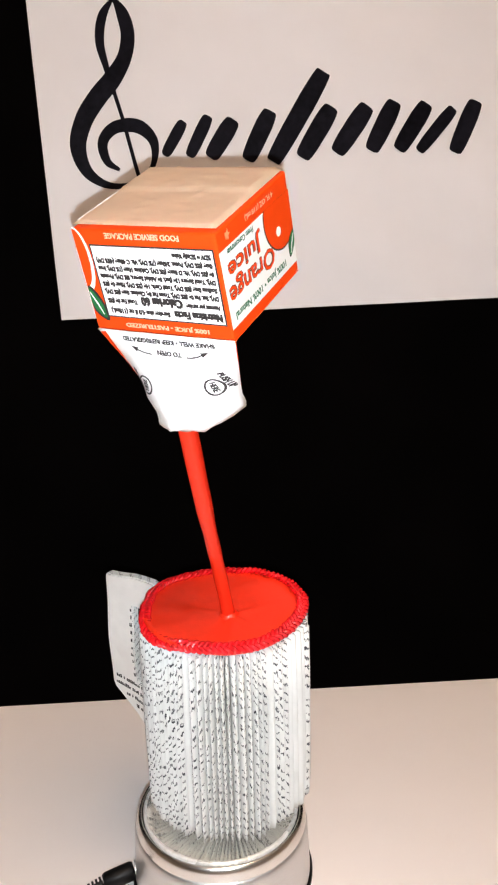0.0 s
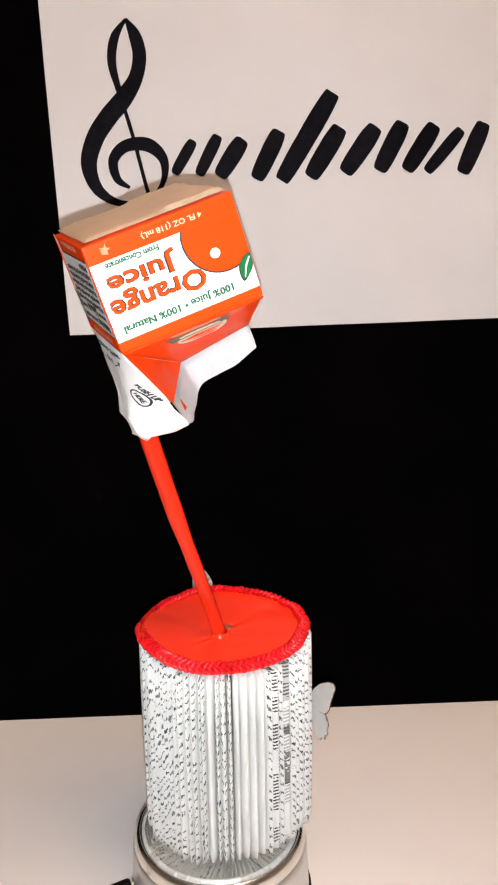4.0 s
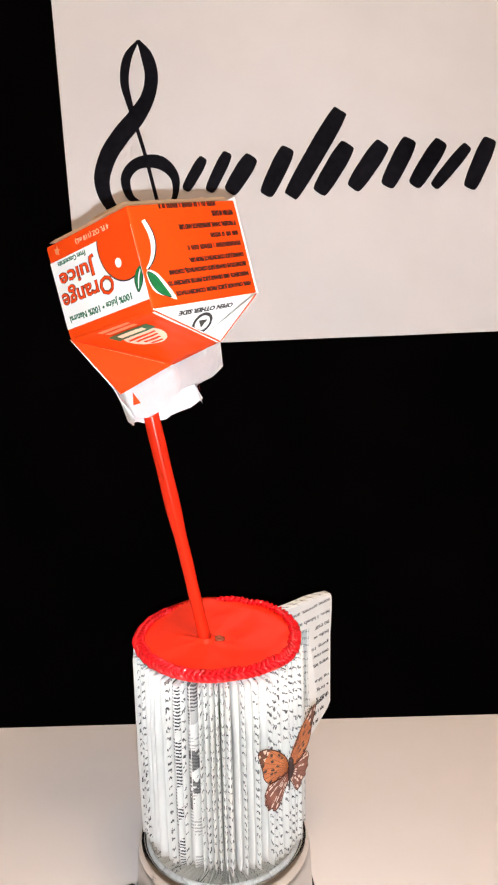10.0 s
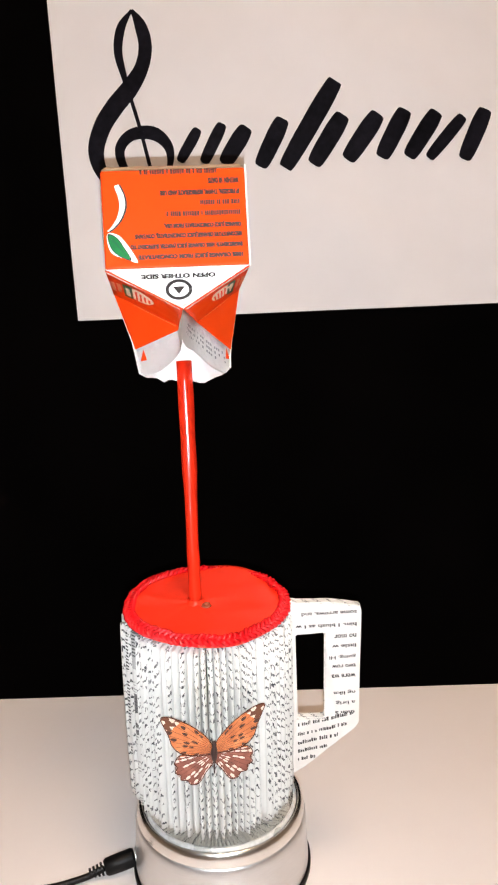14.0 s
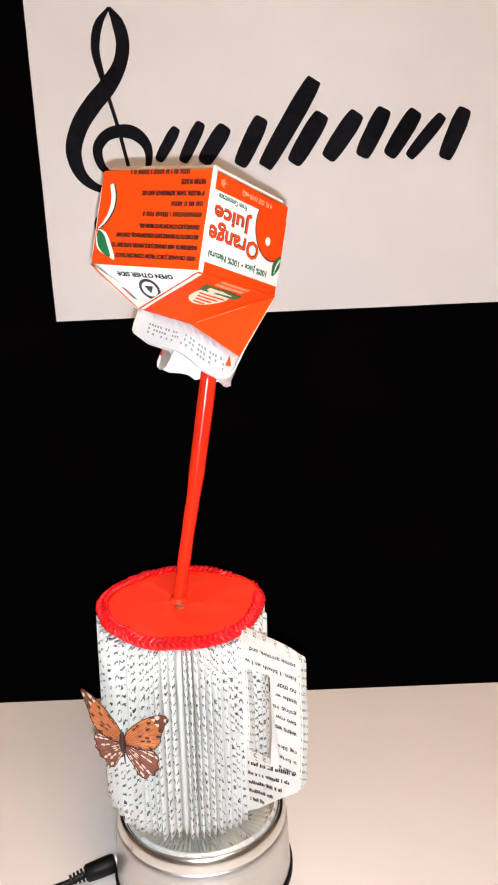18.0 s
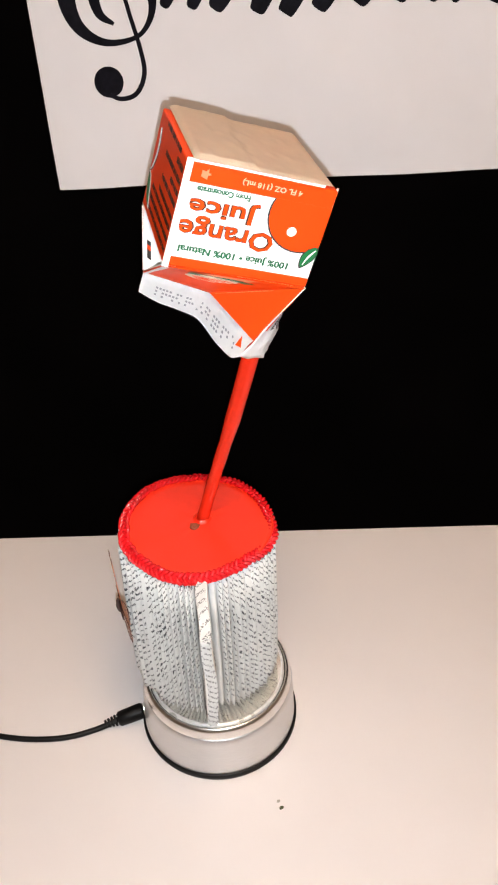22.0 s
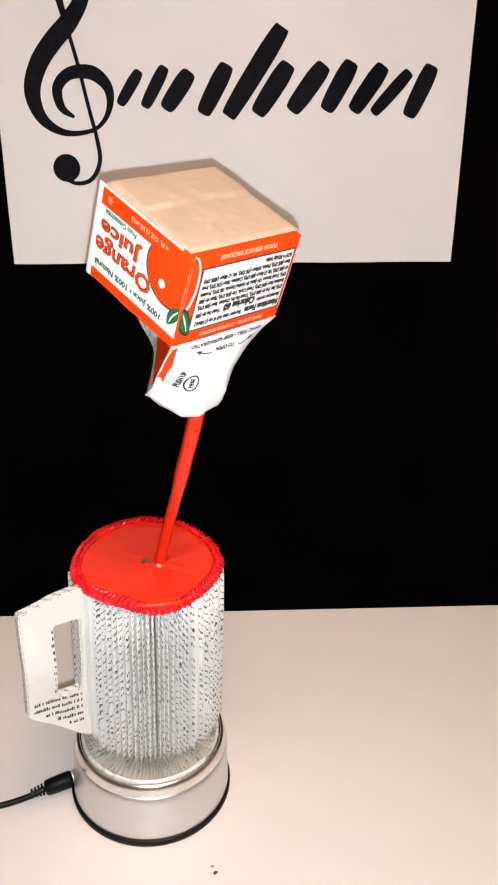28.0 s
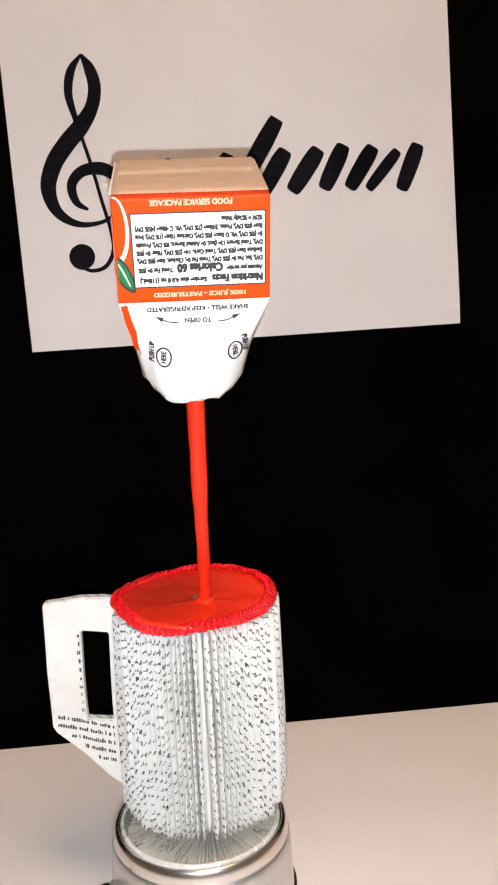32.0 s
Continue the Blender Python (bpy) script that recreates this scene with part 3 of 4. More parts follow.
def leaf_mesh(name, material, seed, lift=0.0):
    """One folded leaf: a closed wedge that fans out from the spine."""
    rnd = random.Random(seed)
    bm = bmesh.new()
    cross = [(0.010, 0.0002), (0.028, 0.00055), (0.0358, 0.00108), (0.0392, 0.00106), (0.0411, 0.00078), (0.0421, 0.00030), (0.0424, 0.0)]
    ring = cross + [(r, -w) for r, w in reversed(cross[:-1])]
    levels = []
    drop = rnd.uniform(-0.0012, 0.0010)
    for h in (0.0, 0.05, 0.4, 0.75, 1.0):
        row = []
        for r, w in ring:
            out = (r - 0.01) / 0.0324
            low = 0.0046 + (0.0064 + lift + drop) * max(0.0, out) ** 2
            z = low + (RIM - 0.0460 - low) * h
            grow = 1 + out * (0.035 * (1 - h) ** 0.6 - 0.012 * max(0, 0.12 - h) / 0.12) + rnd.uniform(-0.006, 0.006)
            row.append(bm.verts.new((r * grow, w * ((0.38 if r < 0.037 else 0.6) if h == 0.0 else 1.32 if h < 0.3 else 1 + 0.45 * (1 - h)), z)))
        levels.append(row)
    n = len(ring)
    for a, b in zip(levels, levels[1:]):
        for i in range(n):
            j = (i + 1) % n
            bm.faces.new((a[i], b[i], b[j], a[j]))
    bm.faces.new(levels[0])
    bm.faces.new(list(reversed(levels[-1])))
    bmesh.ops.recalc_face_normals(bm, faces=bm.faces[:])
    me = bpy.data.meshes.new(name)
    bm.to_mesh(me)
    bm.free()
    me.materials.append(material)
    me.polygons.foreach_set("use_smooth", [True] * len(me.polygons))
    return me


def mug():
    m = tagged(empty("book_mug"), "mug folded from white printed book pages with red lid", "mug")
    kinds = [leaf_mesh("page_fold", PAGE, k, 0.0008) for k in range(1, 8)]
    short = [leaf_mesh("page_fold", PAGE, k, 0.0045) for k in range(14, 18)]
    blank = [leaf_mesh("page_fold", PAGE_BLANK, k, 0.0045) for k in range(8, 11)]
    picture = [leaf_mesh("page_fold", PAGE_PICTURE, k, 0.0055) for k in range(11, 13)]
    shaded = [leaf_mesh("page_fold", PAGE_SHADED, 13, 0.0055)]
    rnd = random.Random(7)
    count = 82
    sort = ["blank" if (74 <= i < 78 or rnd.random() < 0.07) else "picture" if i == 79 else "shaded" if i == 81 else "short" if i > 68 or i < 5 else "text" for i in range(count)]
    wide = [rnd.uniform(1.5, 1.9) if k in ("picture", "shaded") else rnd.uniform(1.1, 1.5) if k == "blank" else rnd.uniform(0.72, 1.25) for k in sort]
    PAGE.node_tree.nodes["round_the_mug"].object = m
    total, turned = sum(wide), 0.0
    for k, w in zip(sort, wide):
        a = 360 * (turned + w / 2) / total
        turned += w
        ob = new("page_fold", rnd.choice({"blank": blank, "picture": picture, "shaded": shaded, "short": short, "text": kinds}[k]))
        ob.parent = m
        s = 0.974 + rnd.uniform(-0.016, 0.014) - 0.006 * (w < 0.85)
        ob.matrix_basis = pose(0, 0, rnd.uniform(-0.0006, 0.0003), 0, rnd.uniform(-0.5, 0.5), a + rnd.uniform(-0.5, 0.5)) @ Matrix.Diagonal((s, w * 1.04, 1.0, 1.0))
    part("spine", lathe([(0.0, 0.0), (0.0125, 0.0), (0.0125, RIM - 0.046), (0.0, RIM - 0.046)], 24), CARD_BLANK, m, "glued spine core of the book")
    # lid of painted card with a cord round it, both a little out of round and warped
    def warp(a):
        c, q = math.cos(a), math.sin(a)
        out = 1.0 + 0.010 * math.sin(3 * a + 0.6) + 0.010 * math.sin(5 * a + 2.0) + 0.014 * noise.noise(Vector((c * 2.2, q * 2.2, 5)))
        return out, 0.0011 + 0.0010 * math.sin(2 * a + 1.0) + 0.0011 * noise.noise(Vector((c * 1.8, q * 1.8, 14)))

    bm = lathe([(0.0, RIM - 0.0449), (0.0402, RIM - 0.0449), (0.0405, RIM - 0.0440), (0.0402, RIM - 0.0432)] + [(0.038 - 0.002 * k, RIM - 0.0431 + 0.00002 * k) for k in range(19)] + [(0.0, RIM - 0.0427)], 96)
    foot = Vector((0.0028, -0.0061, 0))
    for v in bm.verts:
        if v.co.z > RIM - 0.0445:
            v.co.z += 0.0005 * noise.noise(Vector((v.co.x * 70, v.co.y * 70, 1)))
            d = Vector((v.co.x, v.co.y, 0)) - foot
            for angle, strength in ((82, 0.0007), (100, -0.0005), (262, 0.0007), (245, -0.0005), (20, 0.0005), (160, 0.0006), (310, 0.0004)):
                u = Vector((math.cos(radians(angle)), math.sin(radians(angle)), 0))
                along, off = d.dot(u), d.cross(u).z
                if along > 0:
                    v.co.z += strength * math.exp(-(off / 0.0013) ** 2) * math.exp(-(along / 0.013) ** 2)
        k, up = warp(math.atan2(v.co.y, v.co.x))
        far = min(1.0, math.hypot(v.co.x, v.co.y) / 0.04)
        k = 1 + (k - 1) * far
        v.co.x, v.co.y, v.co.z = v.co.x * k, v.co.y * k, v.co.z + up * far ** 2 * 0.8 - 0.0009 * (1 - far ** 2)
    bmesh.ops.remove_doubles(bm, verts=bm.verts[:], dist=1e-6)
    lid = part("lid", bm, RED, m, "glossy red painted round lid", True)
    waves, steps = 29, 870
    for k in range(3):
        pts = []
        for i in range(steps):
            a = 2 * math.pi * i / steps
            q = waves * a + 2 * math.pi * k / 3
            k_out, up = warp(a)
            slack = math.exp(-(((math.degrees(a) - 212) / 27) ** 2))  # hangs over the rim for a stretch
            k_out, up = k_out + 0.055 * slack, up - 0.0042 * slack
            sway = math.sin(q) + 0.25 * noise.noise(Vector((math.cos(a) * 14, math.sin(a) * 14, 3 * k)))
            r = 0.0382 * k_out + 0.0021 * sway + 0.0007 * noise.noise(Vector((math.cos(a) * 6, math.sin(a) * 6, 2)))
            z = RIM - 0.0424 + up * 0.8 + 0.0007 * math.sin(2 * q) - 0.0008 * sway + 0.0006 * noise.noise(Vector((math.cos(a) * 8, math.sin(a) * 8, 8)))
            pts.append((r * math.cos(a), r * math.sin(a), z))
        part("cord_strand", tube(pts, 0.00100, 8, True), RED_CORD, lid, "shiny red braided cord", True)
    # torn hole in the lid, built as a low brown-red crater
    bm = lathe([(0.0, 0.0), (0.0027, 0.0), (0.0023, 0.0006), (0.0013, 0.0010), (0.0009, 0.0004), (0.0, 0.0003)], 16)
    for v in bm.verts:
        v.co *= 1 + 0.5 * noise.noise(v.co * 900)
    hole_rim = part("torn_hole_rim", bm, HOLE_BROWN, lid, "small brown-red raised rim of a torn hole in the lid", True)
    hole_rim.matrix_basis = pose(0.0004, 0.0007, RIM - 0.0437)
    # handle: a plate standing out from the pages, with a window
    h = 0.0052

    def limp(bm):
        for v in bm.verts:
            n = Vector((v.co.x * 45, 0.0, v.co.z * 38))
            v.co.y += 0.0011 * noise.noise(n) + 0.0007 * math.sin(v.co.z * 95) * (v.co.x > 0.043)
        return bm

    outer = [(0.0405, 0.163), (0.058, 0.1632), (0.0758, 0.1608), (0.0765, 0.158), (0.0764, 0.0940), (0.0745, 0.0905), (0.061, 0.0785), (0.049, 0.0665), (0.0405, 0.060)]
    inner = [(0.0440, 0.1447), (0.0583, 0.1460), (0.0586, 0.0976), (0.0450, 0.0970)]
    bm = bmesh.new()
    lay = {}
    for s in (-1, 1):
        lay[s] = ([bm.verts.new((x, s * h / 2, z - 0.0447)) for x, z in outer], [bm.verts.new((x, s * h / 2, z - 0.0447)) for x, z in inner])
        o, w = lay[s]
        for f in ((o[0], o[1], w[1], w[0]), (o[1], o[2], o[3], w[1]), (o[3], o[4], w[2], w[1]), (o[4], o[5], o[6], w[2]), (o[6], o[7], w[3], w[2]), (o[7], o[8], w[3]), (o[8], o[0], w[0], w[3])):
            bm.faces.new(f)
    for q in (0, 1):
        a, b = lay[-1][q], lay[1][q]
        for i in range(len(a)):
            j = (i + 1) % len(a)
            bm.faces.new((a[i], a[j], b[j], b[i]))
    bmesh.ops.recalc_face_normals(bm, faces=bm.faces[:])
    bmesh.ops.bevel(bm, geom=[e for e in bm.edges if len(e.link_faces) == 2 and e.calc_face_angle(0) > 0.8], offset=0.0006, segments=2, affect="EDGES")
    bmesh.ops.triangulate(bm, faces=[f for f in bm.faces if len(f.verts) > 4])
    for _ in range(2):
        bmesh.ops.subdivide_edges(bm, edges=[e for e in bm.edges if e.calc_length() > 0.004], cuts=2)
    bm.normal_update()
    for f in bm.faces:
        f.material_index = 1 if abs(f.normal.y) < 0.5 else 0
    hd = part("handle", limp(bm), CARD_BLANK, m, "flat mug handle covered with printed book page")
    hd.data.materials.append(PAGE_SHEET)
    me_copy = bmesh.new()
    me_copy.from_mesh(hd.data)
    handle_tree = BVHTree.FromBMesh(me_copy)
    me_copy.free()

    def pressed(bm, sd):
        """Lays flat print on the limp sheet, on the side sd."""
        for v in bm.verts:
            at = handle_tree.ray_cast(Vector((v.co.x, sd * 0.03, v.co.z)), Vector((0, -sd, 0)))[0]
            if at is not None:
                v.co.y = at.y + sd * (0.00012 + 0.5 * max(0.0, abs(v.co.y) - h / 2 - 0.0001))
        return bm

    # the book stands on its head, so its print does too
    near = Matrix(((-1, 0, 0, 0), (0, 0, -1, -h / 2 - 0.0004), (0, -1, 0, 0), (0, 0, 0, 1)))
    rows = (("some arrows, and", 0.0470, 0.0742, 0.1572), ("him. I blush as I w", 0.0440, 0.0742, 0.1502), ("no mor", 0.0632, 0.0742, 0.1444), ("little w", 0.0622, 0.0742, 0.1386),
            ("going. Hi", 0.0608, 0.0742, 0.1325), ("two row", 0.0622, 0.0742, 0.1272), ("were wa", 0.0620, 0.0742, 0.1218), ("ng like", 0.0632, 0.0742, 0.1120), ("a brig", 0.0644, 0.0742, 0.1062), ("then a", 0.0640, 0.0742, 0.1002))
    for text, x0, x1, z in rows:
        at = Matrix.Translation(((x0 + x1) / 2, 0, z - 0.0447)) @ near @ pose(0, 0, 0, 0, 0, 3)
        tall = 0.0026 if any(c in text for c in "gpy,") else 0.0021
        part("print_line", pressed(heavy(text, x1 - x0, tall, at, 0.00009), -1), DARK, hd, "line of small black print")
    rnd = random.Random(11)
    lower = [(0.0450, 0.0742, 0.0948, -1), (0.0450, 0.0715, 0.0892, -1), (0.0450, 0.0655, 0.0838, -1), (0.0450, 0.0600, 0.0784, -1), (0.0450, 0.0545, 0.0730, -1)]
    lower += [(0.0450, 0.0735, 0.0945 - 0.0045 * k, 1) for k in range(2)] + [(0.0450, 0.067 - 0.006 * k, 0.0855 - 0.0045 * k, 1) for k in range(3)] + [(0.0591, 0.0606, 0.143 - 0.0045 * k, 1) for k in range(10)]
    for x0, x1, z, sd in lower:
        x, words = x0, []
        while x < x1 - 0.0004:
            w = min(rnd.uniform(0.0004, 0.0011), x1 - x)
            tall = rnd.uniform(0.0008, 0.0018)
            ys = sorted((sd * (h / 2 + 0.00005), sd * (h / 2 + 0.0004)))
            foot = z - 0.0467 + (0.24 * (x - x0) if x1 - x0 > 0.003 else 0.002)
            words.append(block(x, x + w, *ys, foot - 0.0004, foot + tall))
            x += w + (0.0003 if rnd.random() < 0.78 else 0.0013)
        part("print_line", pressed(joined(words), sd), DARK, hd, "line of small black print")
    hd.matrix_basis = pose(0, 0, 0, 0, 0, 143)
    return m


def straw():
    s = tagged(empty("drinking_straw"), "orange-red painted straw standing in the lid", "straw")
    a, b = Vector((0.0077, -0.0039, 0.1600)), Vector((-0.0094, -0.0327, 0.2760))
    mid = a.lerp(b, 0.55) + Vector((-0.0004, -0.0003, 0))
    pts = [Vector(q) - a for q in glide([a, a.lerp(b, 0.25), mid, b], 6)]
    n = len(pts)
    bm = tube(pts, [0.0031 + 0.00085 / (1 + math.exp(-(i / (n - 1) - 0.62) * 22)) + 0.00010 * math.sin(i * 1.7) for i in range(n)], 20)
    for i, v in enumerate(bm.verts):
        ring, q = divmod(i, 20)
        turn = 2 * math.pi * q / 20
        fold = 0.045 * math.cos(2 * turn + 0.8) + 0.035 * math.cos(5 * turn + 0.2 * ring) + 0.05 * noise.noise(Vector((math.cos(turn) * 1.5, math.sin(turn) * 1.5, ring * 0.5)))
        v.co = pts[ring] + (v.co - pts[ring]) * (1 + fold)
    part("tube", bm, RED_STRAW, s, smooth=True)
    blob = lathe([(0.0062, 0.0), (0.0052, 0.0007), (0.0043, 0.0018), (0.0036, 0.003)], 20)
    for v in blob.verts:
        v.co *= 1 + 0.2 * noise.noise(v.co * 400)
    part("glue_collar", blob, RED, s, "red glue collar round the straw foot", True)
    return s, a


def butterfly():
    b = tagged(empty("paper_butterfly"), "orange and brown paper butterfly glued on the page folds", "butterfly")
    fore = [(0.0006, 0.004), (0.004, 0.0095), (0.010, 0.0155), (0.0175, 0.0205), (0.0225, 0.0222), (0.0240, 0.0210), (0.0225, 0.0165), (0.0205, 0.0110), (0.0190, 0.0055), (0.0150, 0.0010), (0.008, -0.001), (0.0006, -0.001)]
    hind = [(0.0006, -0.001), (0.008, -0.001), (0.0155, 0.0004), (0.0184, -0.0036), (0.0172, -0.0062), (0.0182, -0.0090), (0.0158, -0.0108), (0.0156, -0.0135), (0.0126, -0.0142), (0.0112, -0.0166), (0.0084, -0.0170), (0.0062, -0.0150), (0.0038, -0.0105), (0.0006, -0.006)]
    turn = Matrix(((1, 0, 0, 0), (0, 0, -1, 0), (0, 1, 0, 0), (0, 0, 0, 1)))  # drawing upright, facing -y
    for side in (-1, 1):
        for name, shape, lift in (("fore_wing", fore, 0.0), ("hind_wing", hind, 0.0003)):
            pts = [(side * x, y) for x, y in shape]
            if side > 0:
                pts = list(reversed(pts))
            bm = outline(pts, 0.0003, turn @ Matrix.Translation((0, 0, lift)))
            bmesh.ops.subdivide_edges(bm, edges=bm.edges[:], cuts=1)
            for v in bm.verts:
                v.co.y += abs(v.co.x) * (0.18 if side > 0 else -0.08)
            bmesh.ops.recalc_face_normals(bm, faces=bm.faces[:])
            bm.normal_update()
            for f in bm.faces:
                f.material_index = 1 if f.normal.y > 0.5 else 0
            wing = part(name, bm, WING, b, "orange-brown veined paper wing, white at the back")
            wing.data.materials.append(CARD_BLANK)
            edge = ribbon([(*q, 0.00028) for q in pts + pts[:1]], 0.0002, turn @ Matrix.Translation((0, 0, lift + 0.0003)))
            for v in edge.verts:
                v.co.y += abs(v.co.x) * (0.18 if side > 0 else -0.08)
            part("wing_edge", edge, BROWN_RED, wing, "thin dark wing edge")
    pts = [(0, -0.0012, 0.0066), (0, -0.0016, 0.0054), (0, -0.0017, 0.0040), (0, -0.0018, 0.001), (0, -0.0015, -0.0030), (0, -0.0012, -0.0046), (0, -0.0010, -0.0115)]
    part("body", tube(pts, [0.0007, 0.0012, 0.0011, 0.0016, 0.0012, 0.0005, 0.0003], 8), BODY_BROWN, b, "dark slim butterfly body", True)
    return b


# ---- the juice carton, hanging upside down ----
CARTON = Matrix(((0.8602, 0.4867, -0.1523, -0.0068), (-0.5099, 0.8185, -0.2646, -0.0316), (-0.0042, 0.3053, 0.9523, 0.3595), (0, 0, 0, 1)))
HX, HY, TALL = 0.0309, 0.0304, 0.0440
MM = Matrix.Diagonal((0.001065, 0.001035, 1, 1))


def face(side, lift=0.0):
    """The drawing plane of one side: x with the print, y from the base to the roof, z outwards; millimetres in x and y."""
    down = Vector((0, 0, -1))
    out = {"n": Vector((0, -1, 0)), "w": Vector((0, 1, 0)), "a": Vector((1, 0, 0)), "b": Vector((-1, 0, 0))}[side]
    right = down.cross(out)
    at = out * ((HX if side in "ab" else HY) + lift)
    return Matrix(((right.x, down.x, out.x, at.x), (right.y, down.y, out.y, at.y), (right.z, down.z, out.z, at.z), (0, 0, 0, 1))) @ MM


def slope(p0, p1, q, lift=0.0):
    """The drawing plane of a roof panel: x from p0 to p1 (mm), y towards q."""
    x = (p1 - p0).normalized()
    y = (q - p0) - x * (q - p0).dot(x)
    y.normalize()
    z = x.cross(y)
    o = (p0 + p1) / 2 + z * lift
    return Matrix(((x.x, y.x, z.x, o.x), (x.y, y.y, z.y, o.y), (x.z, y.z, z.z, o.z), (0, 0, 0, 1))) @ MM


def rect(x0, y0, x1, y1):
    return [(x0, y0), (x1, y0), (x1, y1), (x0, y1)]


INKED = 0.00006


def carton():
    c = tagged(empty("juice_carton", CARTON), "small orange and white juice carton hanging upside down, spout open", "carton")
    body = block(-HX, HX, -HY, HY, -TALL, -0.0018, 0.0011, 3)
    part("body", body, ORANGE, c, "orange printed carton sides")
    bm, n, grid = bmesh.new(), 36, {}
    for i in range(n + 1):
        for j in range(n + 1):
            x, y = (2 * i / n - 1) * (HX - 0.0004), (2 * j / n - 1) * (HY - 0.0022)
            wavy = 0.004 + 0.0012 * noise.noise(Vector((x * 160, 3, 1)))
            edge = min(1.0, 17 * (1 - abs(2 * i / n - 1)), 17 * (1 - abs(2 * j / n - 1)))
            z = 0.0009 / (1 + math.exp((wavy - y) / 0.0004)) + 0.0003 * noise.noise(Vector((x * 85, y * 85, 2)))
            z += 0.0004 * max(0.0, noise.noise(Vector((x * 170, y * 260, 9))) - 0.22) * 2.5 - 0.0009 * math.exp(-((x - 0.004) / 0.006) ** 2 - ((y - 0.0045) / 0.0013) ** 2)
            grid[i, j] = bm.verts.new((x, y, z * edge - 0.0007 * (1 - edge) ** 2))
    for i in range(n):
        for j in range(n):
            bm.faces.new((grid[i, j], grid[i + 1, j], grid[i + 1, j + 1], grid[i, j + 1]))
    bmesh.ops.solidify(bm, geom=bm.faces[:], thickness=0.0009)
    bmesh.ops.recalc_face_normals(bm, faces=bm.faces[:])
    part("base_panel", bm, KRAFT, c, "plain pale base of the carton", True)

    # both picture sides are printed alike
    for side in "ab":
        panel = part("picture_panel", outline(rect(-28.2, 9, 28.2, 38.2), INKED, face(side, 0.00005)), WHITE_PRINT, c, "white picture panel with orange lettering")
        f1, f2 = face(side, 0.00016), face(side, 0.00024)
        pts = [(x, y) for x, y in circle(-19.5, 14, 14.0, n=48) if x > -28.2 and y > 8.8] + [(-28.2, 8.8), (-28.2, 24.9), (-6.6, 8.8)]
        pts = sorted(pts, key=lambda q: math.atan2(q[1] - 14, q[0] + 17))
        rim = [(-19.5 + (x + 19.5) * 1.045, 14 + (y - 14) * 1.045) for x, y in pts]
        part("orange_rim", outline([(max(-28.2, x), max(8.8, y)) for x, y in rim], INKED, face(side, 0.00012)), DARK, panel, "thin dark outline")
        part("orange_fruit", outline(pts, INKED, f1), ORANGE, panel, "large printed orange")
        part("fruit_shine", outline(circle(-15.8, 20.5, 1.9), INKED, f2), WHITE_PRINT, panel, "round white spot")
        blade = [tuple(q) for q in glide([(-27.8, 25.2), (-24.5, 26.6), (-22.8, 29.8), (-23.3, 33.8), (-25.8, 32.2), (-27.8, 29.2)], 4, True)]
        part("leaf_edge", outline([(max(-28.2, -25.3 + (x + 25.3) * 1.18), 29.3 + (y - 29.3) * 1.12) for x, y in blade], INKED, f1), DARK, panel, "dark leaf outline")
        part("leaf", outline(blade, INKED, f2), LEAF_GREEN, panel, "printed green leaf")
        part("leaf_vein", ribbon([(-27.6, 26.2, 0.5), (-25.4, 29.2, 0.7), (-23.9, 33.0, 0.3)], INKED, face(side, 0.00032)), WHITE_PRINT, panel, "pale leaf vein")
        part("word", heavy("Orange", 36.2, 10.0, f1 @ Matrix.Translation((8.1, 25.7, 0)), 0.46, 0.40), BROWN_RED, panel, "brown outlined word")
        part("word", heavy("Orange", 36.2, 10.0, f2 @ Matrix.Translation((8.1, 25.7, 0)), 0.08, 0.05), ORANGE, panel, "orange lettering")
        part("word", heavy("Juice", 26.0, 8.4, f1 @ Matrix.Translation((11.4, 16.9, 0)), 0.46, 0.40), BROWN_RED, panel, "brown outlined word")
        part("word", heavy("Juice", 26.0, 8.4, f2 @ Matrix.Translation((11.4, 16.9, 0)), 0.08, 0.05), ORANGE, panel, "orange lettering")
        part("small_print", heavy("From Concentrate", 20, 2.4, f1 @ Matrix.Translation((13, 11.0, 0)), 0.14), GREEN, panel, "small green lettering")
        part("small_print", heavy("100% Juice \u2022 100% Natural", 43, 3.7, f1 @ Matrix.Translation((3, 34.2, 0)), 0.2), GREEN, panel, "small green lettering")
        part("volume_print", heavy("4 FL OZ (118 mL)", 23, 2.7, face(side, 0.00008) @ Matrix.Translation((-4, 5.2, 0)), 0.10), PALE, panel, "small pale lettering")
        star = [(21 + (2.1 if k % 2 else 0.9) * math.cos(k * math.pi / 5), 5.2 + (2.1 if k % 2 else 0.9) * math.sin(k * math.pi / 5)) for k in range(10)]
        part("star_mark", outline(star, INKED, face(side, 0.00008)), FADED, panel, "small pale star")
    # the glued seam
    part("seam", block(-HX - 0.00055, -HX + 0.0002, HY - 0.0023, HY + 0.0004, -TALL - 0.0004, -0.0004, 0.00035), WHITE_PRINT, c, "white unprinted glue seam")
    part("seam_edge", block(-HX - 0.00050, -HX + 0.0002, -HY + 0.0060, HY - 0.0015, -0.0016, -0.0006, 0.00030), WHITE_PRINT, c, "white worn top edge of the overlapping panel")

    # nutrition side
    f0, f1, f2 = face("n", 0.00005), face("n", 0.00014), face("n", 0.00030)
    frame_ = part("facts_border", outline(rect(-27.4, 7.3, 22.6, 36.6), INKED, f0), DARK, c, "thin black panel border")
